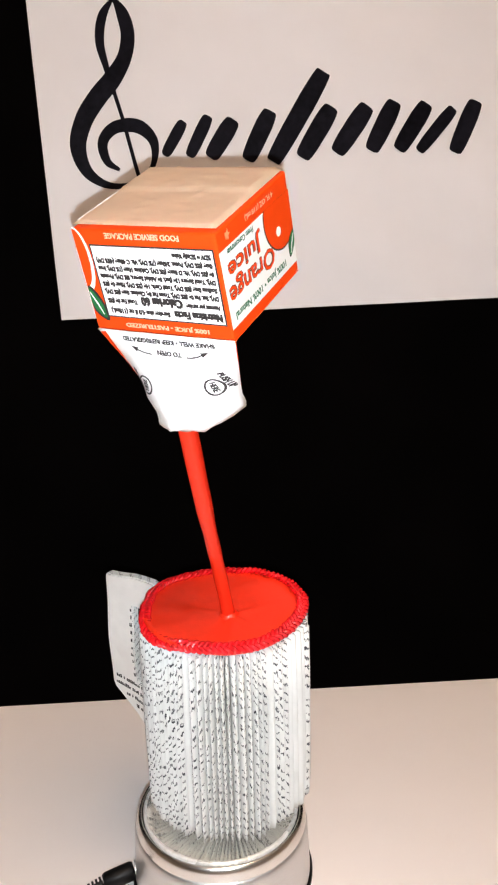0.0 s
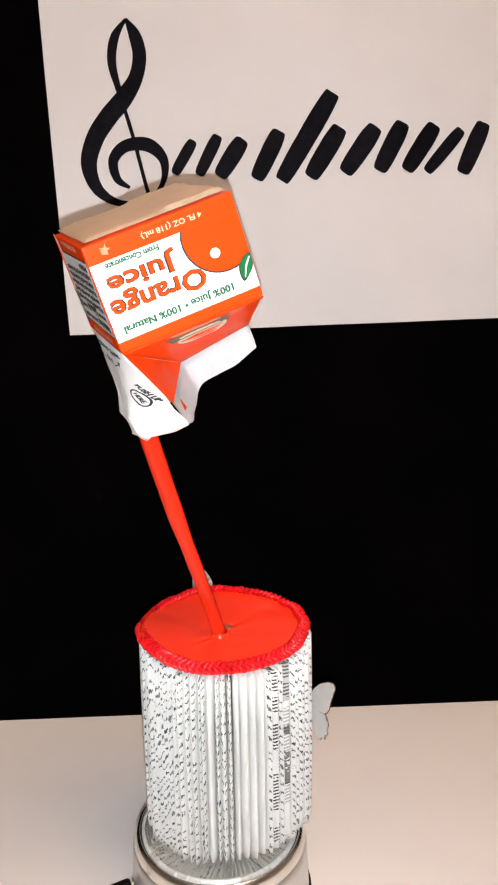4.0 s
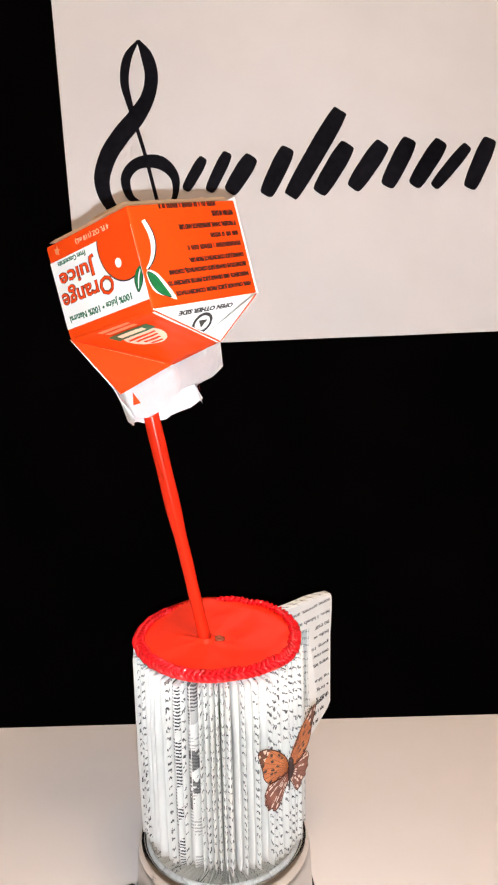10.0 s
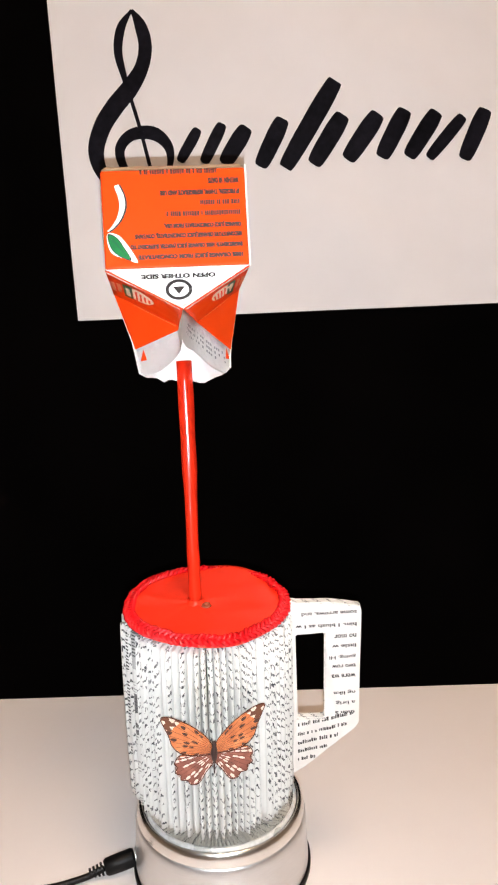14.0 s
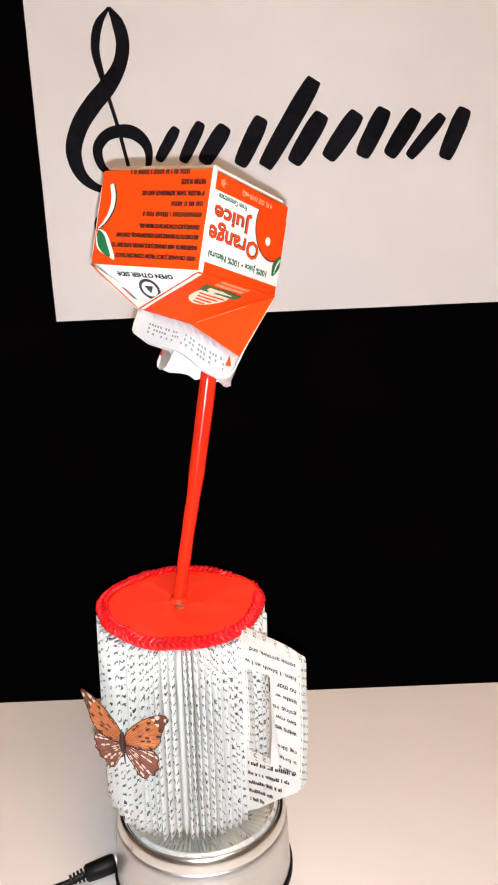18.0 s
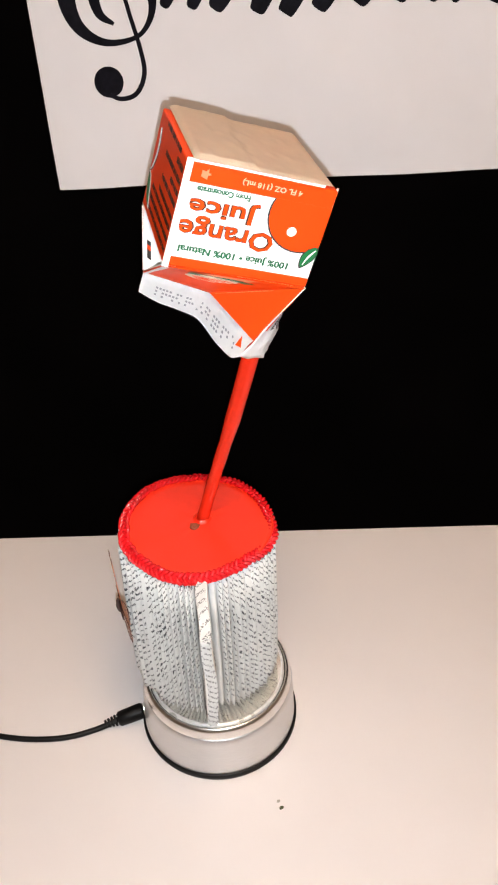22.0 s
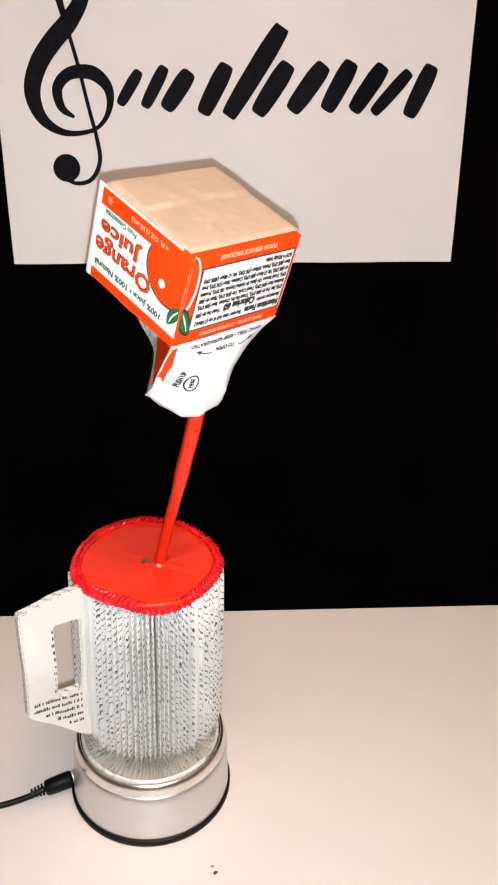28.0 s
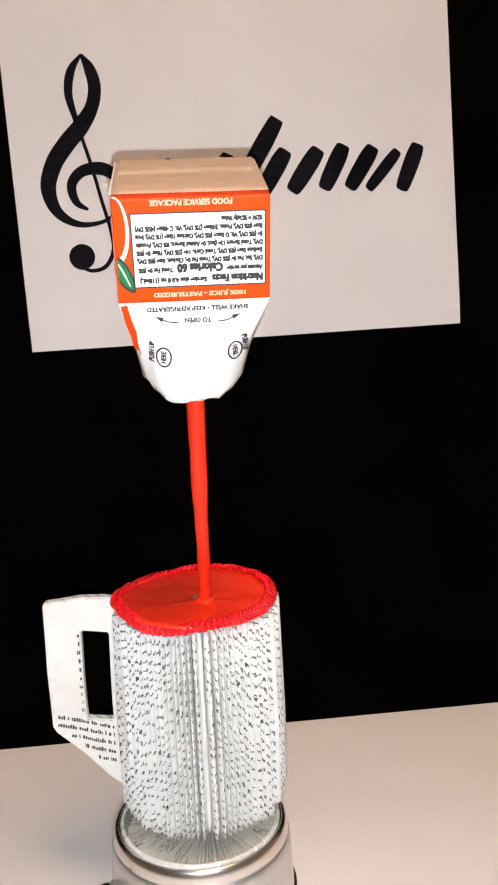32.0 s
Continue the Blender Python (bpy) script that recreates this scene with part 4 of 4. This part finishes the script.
    part("facts_panel", outline(rect(-26.8, 7.9, 22.0, 36.0), INKED, f1), WHITE_PRINT, frame_, "white nutrition panel")
    part("facts_title", heavy("Nutrition Facts", 19, 2.9, f2 @ Matrix.Translation((-16.5, 33.4, 0)), 0.32, 0.26), DARK, frame_, "bold black lettering")
    part("facts_title", heavy("Serving size 4.0 fl oz (118mL)", 25, 2.5, f2 @ Matrix.Translation((7.6, 33.4, 0)), 0.22, 0.19), DARK, frame_, "small black lettering")
    part("facts_title", heavy("Calories 60", 17, 3.6, f2 @ Matrix.Translation((-2.5, 29.0, 0)), 0.34, 0.28), DARK, frame_, "bold black lettering")
    rnd = random.Random(3)
    for text, y, x0, x1 in (("Amount per serving", 29.3, -26, -12.5), ("Total Fat 0g (0%", 29.3, 7.8, 20.5), ("DV), Sat. Fat 0g (0% DV), Trans Fat 0g, Cholest. 0mg (0% DV),", 25.6, -26, 20.8),
                            ("Sodium 0mg (0% DV), Total Carb. 14g (5% DV), Fiber 0g (0%", 22.5, -26, 20.8), ("DV), Total Sugars 13g (Incl. 0g Added Sugars, 0% DV), Protein", 19.4, -26, 20.8),
                            ("0g (0% DV), Vit. D 0mcg (0% DV), Calcium 10mg (1% DV), Iron", 16.3, -26, 20.8), ("0mg (0% DV), Potas. 240mg (7% DV), Vit. C 40mg (45% DV)", 13.2, -26, 20.8), ("%DV = %Daily Value", 10.0, -26, -11)):
        part("print_line", heavy(text, x1 - x0, 2.4, f2 @ Matrix.Translation(((x0 + x1) / 2, y, 0)), 0.22, 0.19), DARK, frame_, "line of small black print")
    part("package_print", heavy("FOOD SERVICE PACKAGE", 30, 2.3, f1 @ Matrix.Translation((0, 3.8, 0)), 0.14), PALE, frame_, "small pale lettering")
    part("package_print", heavy("100% JUICE - PASTEURIZED", 35, 2.4, f1 @ Matrix.Translation((-2, 39.3, 0)), 0.16), PALE, frame_, "pale lettering")
    part("crescent", outline(circle(28.2, 14, 5.2, 13, 20, 90, 270), INKED, f0), WHITE_PRINT, frame_, "white printed crescent")
    part("fruit_edge", outline(circle(28.2, 13, 4.0, 11.5, 20, 90, 270), INKED, f1), ORANGE, frame_, "edge of a printed orange")
    part("leaf_edge", outline([(min(28.3, q[0]), q[1]) for q in glide([(28.2, 24), (25.0, 26.5), (22.6, 32), (22.2, 38.3), (26.4, 36.2), (28.2, 32.4)], 4, True)], INKED, f1), DARK, frame_, "dark leaf outline")
    part("leaf", outline([(min(28.2, q[0]), q[1]) for q in glide([(28.2, 25), (25.5, 27.5), (23.4, 32), (23.0, 37), (26, 35), (28.2, 31)], 4, True)], INKED, f2), LEAF_GREEN, frame_, "printed green leaf")
    part("leaf_vein", ribbon([(27.8, 26.5, 0.4), (25.9, 30.5, 0.7), (23.9, 35.6, 0.3)], INKED, face("n", 0.00040)), WHITE_PRINT, frame_, "pale leaf vein")

    # ingredients side
    f0, f1 = face("w", 0.00005), face("w", 0.00014)
    stalk = [(22.9, 7.8, 1.9), (21.2, 12.6, 2.3), (21.0, 16.9, 2.2), (22.4, 21.2, 1.7), (24.6, 24.4, 1.1), (27.2, 26.8, 0.5)]
    note = part("crescent", ribbon(stalk, INKED, f1), WHITE_PRINT, c, "white printed crescent")
    part("crescent_shade", ribbon([(x - 0.5, y + 0.1, w + 0.5) for x, y, w in stalk], INKED, f0), DARK, note, "dark edge of the crescent")
    back = [tuple(q) for q in glide([(27.4, 27.6), (23.2, 28.3), (19.6, 32.6), (15.8, 39.8), (19.8, 38.6), (25.2, 36.4), (27.3, 33.0)], 4, True)]
    blade = [tuple(q) for q in glide([(27.0, 28.4), (23.8, 29.6), (21.2, 33.6), (18.8, 38.4), (23.2, 36.8), (26.2, 33.4)], 4, True)]
    mid = Vector((23.4, 33.6))
    part("leaf_edge", outline(back, INKED, f0), WHITE_PRINT, note, "white leaf outline")
    part("leaf_edge", outline([(mid.x + (x - mid.x) * 1.10, mid.y + (y - mid.y) * 1.10) for x, y in blade], INKED, f1), DARK, note, "dark leaf outline")
    part("leaf", outline(blade, INKED, face("w", 0.00022)), LEAF_GREEN, note, "printed green leaf")
    part("leaf_vein", ribbon([(26.2, 29.6, 0.3), (23.6, 32.6, 0.6), (20.4, 37.2, 0.2)], INKED, face("w", 0.00030)), GREEN, note, "thin dark leaf vein")
    for text, x0, x1, y in (("100% ORANGE JUICE FROM CONCENTRATE", -26.5, 15.5, 37.6), ("INGREDIENTS: 100% ORANGE JUICE (WATER SUFFICIENT TO", -26.5, 18.5, 33.3),
                            ("RECONSTITUTE ORANGE JUICE CONCENTRATE), CONTAINS", -26.4, 16.5, 29.0), ("ORANGE JUICE CONCENTRATE FROM USA,", -26.4, 4.6, 25.0),
                            ("IF FROZEN, THAW, REFRIGERATE AND USE", -26.3, 5.6, 11.4), ("WITHIN 10 DAYS", -26.3, -14, 6.9)):
        part("ingredient_print", heavy(text, x1 - x0, 2.3, f1 @ Matrix.Translation(((x0 + x1) / 2, y, 0)), 0.23, 0.20), INGREDIENT_INK, note, "small dark lettering")
    for y, x0, x1 in ((2.8, -17.5, 14), (15.9, -26.3, -10.3), (20.3, -26.4, 3.8)):
        x, words = x0, []
        while x < x1:
            w = min(rnd.uniform(0.55, 0.95), x1 - x)
            words.append(outline(rect(x, y - 1.05, x + w, y + rnd.uniform(0.8, 1.05)), INKED, f0))
            x += w + (0.16 if rnd.random() < 0.84 else 0.8)
        part("print_line", joined(words), INGREDIENT_INK, note, "line of small dark print")

    # roof panels: corners in millimetres in the carton's own space
    V = lambda x, y, z: Vector((x, y, z)) / 1000
    na, aw, wb, bn = V(30.9, -30.2, -43.8), V(30.9, 30.2, -43.8), V(-30.9, 30.2, -43.8), V(-30.9, -30.2, -43.8)
    ridge, tip_a, tip_b, fold = V(-1.2, 30.3, -61.7), V(21.5, -17.0, -73.2), V(-24.0, -18.2, -75.0), V(0, 16, -59)
    dent_a, dent_b = V(-1.5, -3.7, -65.6), V(-7.5, 1.5, -63.5)

    def bend(quad, u, v, sag, crumple, seed):
        p0, p1, p2, p3 = quad
        nrm = (p1 - p0).cross(p3 - p0).normalized()
        q = p0.lerp(p1, u).lerp(p3.lerp(p2, u), v)
        w = 16 * u * (1 - u) * v * (1 - v)
        return q + nrm * (sag * w + crumple * min(1, 3 * w) * noise.noise(q * 110 + Vector((seed, 0, 0)))), nrm

    def bent(quad, nu, nv, sag, crumple, seed, thick=0.0004):
        """A sheet between four corners, sagging in its middle and slightly crumpled, with thickness."""
        bm, grid = bmesh.new(), {}
        for i in range(nu + 1):
            for j in range(nv + 1):
                grid[i, j] = bm.verts.new(bend(quad, i / nu, j / nv, sag, crumple, seed)[0])
        for i in range(nu):
            for j in range(nv):
                bm.faces.new((grid[i, j], grid[i + 1, j], grid[i + 1, j + 1], grid[i, j + 1]))
        bmesh.ops.remove_doubles(bm, verts=bm.verts[:], dist=1e-6)
        bmesh.ops.solidify(bm, geom=bm.faces[:], thickness=thick)
        bmesh.ops.recalc_face_normals(bm, faces=bm.faces[:])
        return bm

    ra = part("roof_panel", bent((na, aw, ridge, dent_a), 24, 14, 0.0012, 0.0007, 1), ORANGE, c, "orange dented roof panel", True)
    rb = part("roof_panel", bent((wb, bn, dent_b, ridge), 24, 14, 0.0010, 0.0007, 2), ORANGE, c, "orange dented roof panel", True)
    part("roof_fold", bent((na, dent_a, tip_a, tip_a), 10, 10, 0.0, 0.0004, 6), ORANGE, c, "flat orange triangle of the roof")
    part("roof_fold", bent((dent_b, bn, tip_b, tip_b), 10, 10, 0.0, 0.0004, 9), ORANGE, c, "flat orange triangle of the roof")
    gable = part("gable_end", bent((aw, wb, fold, fold), 10, 6, 0.0, 0.0006, 3), WHITE_CRUMPLED, c, "white gable end folded inwards", True)
    part("gable_wing", bent((aw, fold, ridge, ridge), 8, 5, 0.0, 0.0003, 4), WHITE_CRUMPLED, c, "white folded gable wing", True)
    part("gable_wing", bent((fold, wb, ridge, ridge), 8, 5, 0.0, 0.0003, 5), WHITE_CRUMPLED, c, "white folded gable wing", True)
    # the spout, pulled out into a rounded channel
    levels = [(na, bn, -30.3, -43.9), (V(26.5, -24, -58), V(-27.9, -24.6, -58), -31.2, -58), (V(23.0, -19.2, -69), V(-25.4, -20.5, -69), -32.0, -69),
              (V(21.6, -16.6, -76), V(-24, -17.6, -77), -33.2, -77), (V(20.6, -14, -82), V(-23, -14.6, -83), -33.6, -84), (V(19.8, -12.6, -85.5), V(-22.4, -13, -86), -33.2, -89)]
    bm, rows = bmesh.new(), []
    for p, q, yc, zc in levels:
        row = []
        for k in range(17):
            s = k / 8 - 1
            e = abs(s) ** 3.2
            base = p.lerp(q, k / 16)
            y = yc / 1000 * (1 - e) + base.y * e
            z = zc / 1000 * (1 - e) + base.z * e
            squeeze = 1 - 0.10 * (1 - e) * (zc < -60)
            r = Vector((base.x * squeeze, y, z))
            soft = 0.0 if zc > -50 else 0.0010 if zc > -75 else 0.0026
            row.append(bm.verts.new(r + Vector((0, 1, 0)) * soft * noise.noise(r * 170) + Vector((0.0010, 0, 0.0030)) * (zc < -80) * noise.noise(r * 300)))
        rows.append(row)
    for r0, r1 in zip(rows, rows[1:]):
        for k in range(16):
            bm.faces.new((r0[k], r1[k], r1[k + 1], r0[k + 1]))
    bmesh.ops.subdivide_edges(bm, edges=bm.edges[:], cuts=1, use_grid_fill=True)
    bmesh.ops.solidify(bm, geom=bm.faces[:], thickness=0.0005)
    bmesh.ops.recalc_face_normals(bm, faces=bm.faces[:])
    spout_tree = BVHTree.FromBMesh(bm)
    spout = part("spout_panel", bm, WHITE_CRUMPLED, c, "white pulled-out spout panel", True)
    # white fins under the roof panels, torn open towards the spout
    low_a = [V(1.6, 29.5, -71.5), V(0.8, 20, -75.8), V(0.4, 9, -77.0), V(1.2, 1.1, -78.0), V(6.8, -5, -83.0), V(14.5, -10, -86.2), V(19.4, -13.6, -85)]
    low_b = [V(0.6, 30.0, -72.5), V(-0.8, 21, -75.5), V(-3.0, 11, -76.8), V(-6.4, 3, -78.0), V(-13.2, -5, -84.0), V(-20, -11.5, -87), V(-22.8, -14.5, -85)]
    for tip, dent, lows, seed in ((tip_a, dent_a, low_a, 7), (tip_b, dent_b, low_b, 8)):
        def crest(a, tip=tip, dent=dent):
            return ridge.lerp(dent, a / 0.5) if a < 0.5 else dent.lerp(tip, (a - 0.5) / 0.5)

        bm, rows = bmesh.new(), []
        path = [Vector(q) for q in glide(lows, 4)]
        for k, q in enumerate(path):
            top = crest(k / (len(path) - 1))
            rows.append([bm.verts.new(top.lerp(q, v) + Vector((0.0006, 0.0004, 0)) * noise.noise(q * 140 + Vector((seed, v * 2, 0)))) for v in (0, 0.33, 0.66, 0.92, 1.0)])
        for r0, r1 in zip(rows, rows[1:]):
            for k in range(4):
                bm.faces.new((r0[k], r1[k], r1[k + 1], r0[k + 1]))
        bmesh.ops.solidify(bm, geom=bm.faces[:], thickness=0.0005)
        bmesh.ops.recalc_face_normals(bm, faces=bm.faces[:])
        fin = part("ridge_fin", bm, WHITE_CRUMPLED, c, "white torn ridge fin", True)
        def on_fin(u, v, lift=0.0012, tip=tip, path=path, crest=crest):
            def at(a, b):
                k = a * (len(path) - 1)
                i = min(int(k), len(path) - 2)
                return crest(a).lerp(path[i].lerp(path[i + 1], k - i), b)
            nrm = (at(u + 0.01, v) - at(u, v)).cross(at(u, v + 0.05) - at(u, v)).normalized()
            sign = 1 if tip is tip_a else -1
            return at(u, v) + nrm * lift * (1 if nrm.x * sign > 0 else -1)

        mark = bmesh.new()
        mark.faces.new([mark.verts.new(on_fin(*q)) for q in ((0.87, 0.54), (0.95, 0.54), (0.905, 0.14))])
        part("arrow_mark", mark, ORANGE, fin, "small orange arrow mark")
        if tip is tip_b:
            stamp = bmesh.new()
            rnd2, u = random.Random(21), 0.12
            while u < 0.86:
                for v0 in (0.36, 0.50, 0.64):
                    if rnd2.random() < 0.72:
                        quad = [on_fin(u, v0), on_fin(u + 0.016, v0), on_fin(u + 0.016, v0 + 0.07), on_fin(u, v0 + 0.07)]
                        stamp.faces.new([stamp.verts.new(q) for q in quad])
                u += 0.026 if rnd2.random() < 0.78 else 0.05
            part("date_stamp", stamp, STAMP, fin, "row of grey stamped marks")
    def draped(bm, where, cuts=2):
        """Lays a flat drawing (x, y in millimetres, z the lift in metres) over a curved sheet."""
        if cuts:
            bmesh.ops.subdivide_edges(bm, edges=bm.edges[:], cuts=cuts)
        for v in bm.verts:
            v.co = where(v.co.x, v.co.y, v.co.z)
        bmesh.ops.recalc_face_normals(bm, faces=bm.faces[:])
        return bm

    for quad, seed, par, sag in (((na, aw, ridge, dent_a), 1, ra, 0.0012), ((wb, bn, dent_b, ridge), 2, rb, 0.0010)):
        def on_roof(x, y, lift, quad=quad, seed=seed, sag=sag):
            q, nrm = bend(quad, 0.5 - x / 60.4, y / 34, sag, 0.0007, seed)
            return q - nrm * (0.0008 + lift)

        flat = Matrix()
        sgn = 1 if seed == 1 else -1
        part("white_edge", draped(ribbon([(-sgn * (29.6 if sgn > 0 else 28.9), y, 1.7 if sgn > 0 else 3.0) for y in (1, 9, 17, 25, 33)], INKED, flat), on_roof, 0), WHITE_PRINT, par, "white unprinted panel edge")
        worn = [(29.4 * sgn, 34 * v, w) for v, w in ((0.3, 0.2), (0.45, 0.5), (0.6, 0.7), (0.75, 0.5), (0.92, 0.3))]
        part("worn_crease", draped(ribbon(worn, INKED, flat), on_roof, 0), FADED, par, "pale worn crease")
        part("oval_badge", draped(outline(circle(0, 13.8, 13.5, 6.6), INKED, flat), on_roof), CREAM, par, "pale oval badge")
        part("badge_band", draped(outline(rect(-15, 6.6, 15, 10.8), INKED, Matrix.Translation((0, 0, 0.00012))), on_roof, 3), GREEN, par, "dark green badge band")
        part("badge_bar", draped(outline(rect(-10, 7.7, 10, 9.6), INKED, Matrix.Translation((0, 0, 0.00024))), on_roof, 3), CREAM, par, "pale bar on the badge")
        for y in (2.0, 4.6):
            part("badge_bar", draped(outline(rect(-11, y - 0.8, 11, y + 0.8), INKED, flat), on_roof, 3), FADED, par, "pale bar above the badge")
        for k in range(4):
            y = 12.6 + 2.0 * k
            part("badge_bar", draped(outline(rect(-11 + 2 * k, y - 0.45, 11 - 2 * k, y + 0.45), INKED, Matrix.Translation((0, 0, 0.0004))), on_roof, 5), ORANGE, par, "thin orange bar on the badge")
    # print on the white panels
    def on_spout(x, y, lift):
        """x with the print (towards the b side is plus), y from the roof edge down, both in millimetres."""
        z = -(y + 43.9)
        k = 0
        while k < len(levels) - 2 and levels[k + 1][3] > z:
            k += 1
        t = (z - levels[k][3]) / (levels[k + 1][3] - levels[k][3])
        ends = []
        for p, q, yc, zc in levels[k:k + 2]:
            half = (p.x - q.x) / 2 * (0.93 if zc < -60 else 1.0) * 1000
            s = max(-1, min(1, (-x - (p.x + q.x) / 2 * 1000) / half))
            e = abs(s) ** 3.2
            ends.append(yc * (1 - e) + (p.y + q.y) / 2 * 1000 * e)
        near = Vector((-x, ends[0] * (1 - t) + ends[1] * t - 0.4, z)) / 1000
        out = (near - Vector((0, -0.008, near.z + 0.004))).normalized()
        at, nrm = spout_tree.ray_cast(near + out * 0.02, -out)[:2]
        if at is None:
            return near
        return at + (nrm if nrm.dot(out) > 0 else -nrm) * (0.00025 + lift)

    def on_spout_text(text, w, hgt, m):
        return draped(heavy(text, w, hgt, m, 0.14, 0.12), on_spout, 0)

    part("spout_print", on_spout_text("SHAKE WELL \u2022 KEEP REFRIGERATED", 41, 2.0, Matrix.Translation((-1, 3.0, 0))), DARK, spout, "small dark lettering")
    strip = [(28.6, 1.0, 2.8), (27.4, 7, 3.0), (26.0, 14, 3.0), (24.8, 20, 3.0), (23.6, 26, 3.0)]
    part("orange_strip", draped(ribbon(strip, INKED, Matrix()), on_spout, 0), ORANGE, spout, "orange printed strip along the spout edge")
    part("spout_print", on_spout_text("TO OPEN", 11, 2.2, Matrix.Translation((-1, 8.0, 0))), DARK, spout, "small dark lettering")
    for sd in (-1, 1):
        part("curved_arrow", draped(ribbon([(-1 + sd * 8, 8.8, 0.5), (-1 + sd * 12, 8.3, 0.5), (-1 + sd * 15.5, 6.8, 0.5)], INKED, Matrix()), on_spout, 0), DARK, spout, "thin curved arrow")
        part("arrow_head", draped(outline([(-1 + sd * 14.6, 8.4), (-1 + sd * 17.2, 6.0), (-1 + sd * 13.8, 6.4)][::sd], INKED), on_spout, 0), DARK, spout, "small arrow head")
    for x, y, tilt in ((-16.0, 23.4, 6), (13.6, 24.0, -3)):
        at = Matrix.Translation((x, y, 0)) @ pose(0, 0, 0, 0, 0, tilt)
        part("seal_ring", draped(ribbon([(*q, 0.7) for q in circle(0, 0, 2.9, 4.3, 24, 0, 359)], INKED, at), on_spout, 0), DARK, spout, "dark oval seal ring")
        flip = pose(0, 0, 0, 0, 0, -90 if x > 0 else 90)
        part("seal_print", draped(heavy("HERE", 5.4, 2.0, at @ flip, 0.16, 0.08), on_spout, 0), DARK, spout, "tiny dark lettering")
        up = at @ Matrix.Translation((4.9 if x > 0 else -4.4, -1.6, 0)) @ flip
        part("spout_print", draped(heavy("PUSH UP", 9.8, 2.2, up, 0.22, 0.10), on_spout, 0), DARK, spout, "small dark lettering")
    # gable end print
    pl = slope(aw, wb, fold, -0.0009)
    mir = pl @ Matrix.Diagonal((-1, 1, 1, 1))
    part("gable_print", heavy("OPEN OTHER SIDE", 30, 2.2, mir @ Matrix.Translation((0, 3.6, 0)), 0.18, 0.14), DARK, gable, "small dark lettering")
    part("gable_ring", ribbon([(*q, 1.4) for q in circle(0, 10.4, 4.8, 4.4, 28, 0, 359)], INKED, pl), DARK, gable, "black ring symbol")
    part("gable_symbol", outline([(-2.4, 8.9), (2.4, 8.9), (0, 12.6)], INKED, pl), DARK, gable, "black triangle symbol")
    nrm = (fold - aw).cross(ridge - aw).normalized()
    nrm = nrm if nrm.y > 0 else -nrm
    edge_dir, in_dir = (ridge - aw).normalized(), (fold - aw.lerp(ridge, 0.6)).normalized()
    for k, ink in enumerate((DARK, ORANGE, DARK, DARK)):
        o = aw.lerp(ridge, 0.56 + 0.075 * k).lerp(fold, 0.16) + nrm * 0.0011
        bm = bmesh.new()
        bm.faces.new([bm.verts.new(o + edge_dir * 0.0013 * x + in_dir * 0.0011 * y) for x, y in ((-1, -1), (1, -1), (1, 1), (-1, 1))])
        part("printed_square", bm, ink, gable, "small printed square")
    return c


def flash_lamp():
    f = tagged(empty("flash_lamp"), "small white diode lamp beside the camera lens", "lamp")
    part("housing", lathe([(0.0, 0.0035), (0.0055, 0.0035), (0.0055, 0.0005), (0.0045, 0.0003), (0.0045, 0.0012), (0.0, 0.0012)], 24), BODY_DARK, f, "dark round lamp housing")
    part("diode", lathe([(0.0, 0.0010), (0.0021, 0.0010), (0.0021, 0.0006), (0.0, 0.0006)], 24), FLASH_GLOW, f, "glowing white diode")
    return f


def ceiling_light():
    c = tagged(empty("ceiling_light", pose(0.22, -0.38, 1.65)), "round warm ceiling light above the table", "lamp")
    part("fitting", lathe([(0.0, 0.0), (0.29, 0.0), (0.29, -0.03), (0.275, -0.03), (0.275, -0.012), (0.0, -0.012)], 48), WALL_PAINT, c, "round ceiling fitting")
    part("diffuser", lathe([(0.0, -0.014), (0.273, -0.014), (0.25, -0.045), (0.14, -0.062), (0.0, -0.066)], 48), LAMP_GLOW, c, "glowing warm diffuser", True)


room()
table()
board()
poster()
ceiling_light()
mirror = turntable()
cable()
crumbs()
MUG_THING = mug()
STRAW_THING, STRAW_FOOT = straw()
CARTON_THING = carton()
BUTTERFLY_THING = butterfly()
FLASH_THING = flash_lamp()


def motions():
    """All that turns with the plate, and the lamp carried with the lens."""
    times = [0.5 * k for k in range(65)]
    spin = lambda t: pose(0, 0, 0, 0, 0, -SPIN * t)
    places = ((mirror, Matrix()), (MUG_THING, Matrix.Translation(MUG)), (STRAW_THING, Matrix.Translation(STRAW_FOOT)), (CARTON_THING, CARTON),
              (BUTTERFLY_THING, Matrix.Translation((0.0292, 0.0405, 0.1092)) @ pose(0, 0, 0, 2, 1, 59 + 90)))
    for thing, m in places:
        walk(thing, [(t, spin(t) @ m) for t in times])
    walk(FLASH_THING, [(r[0], eye(*r[1:]) @ pose(0.002, -0.013, 0.001)) for r in PATH])


motions()
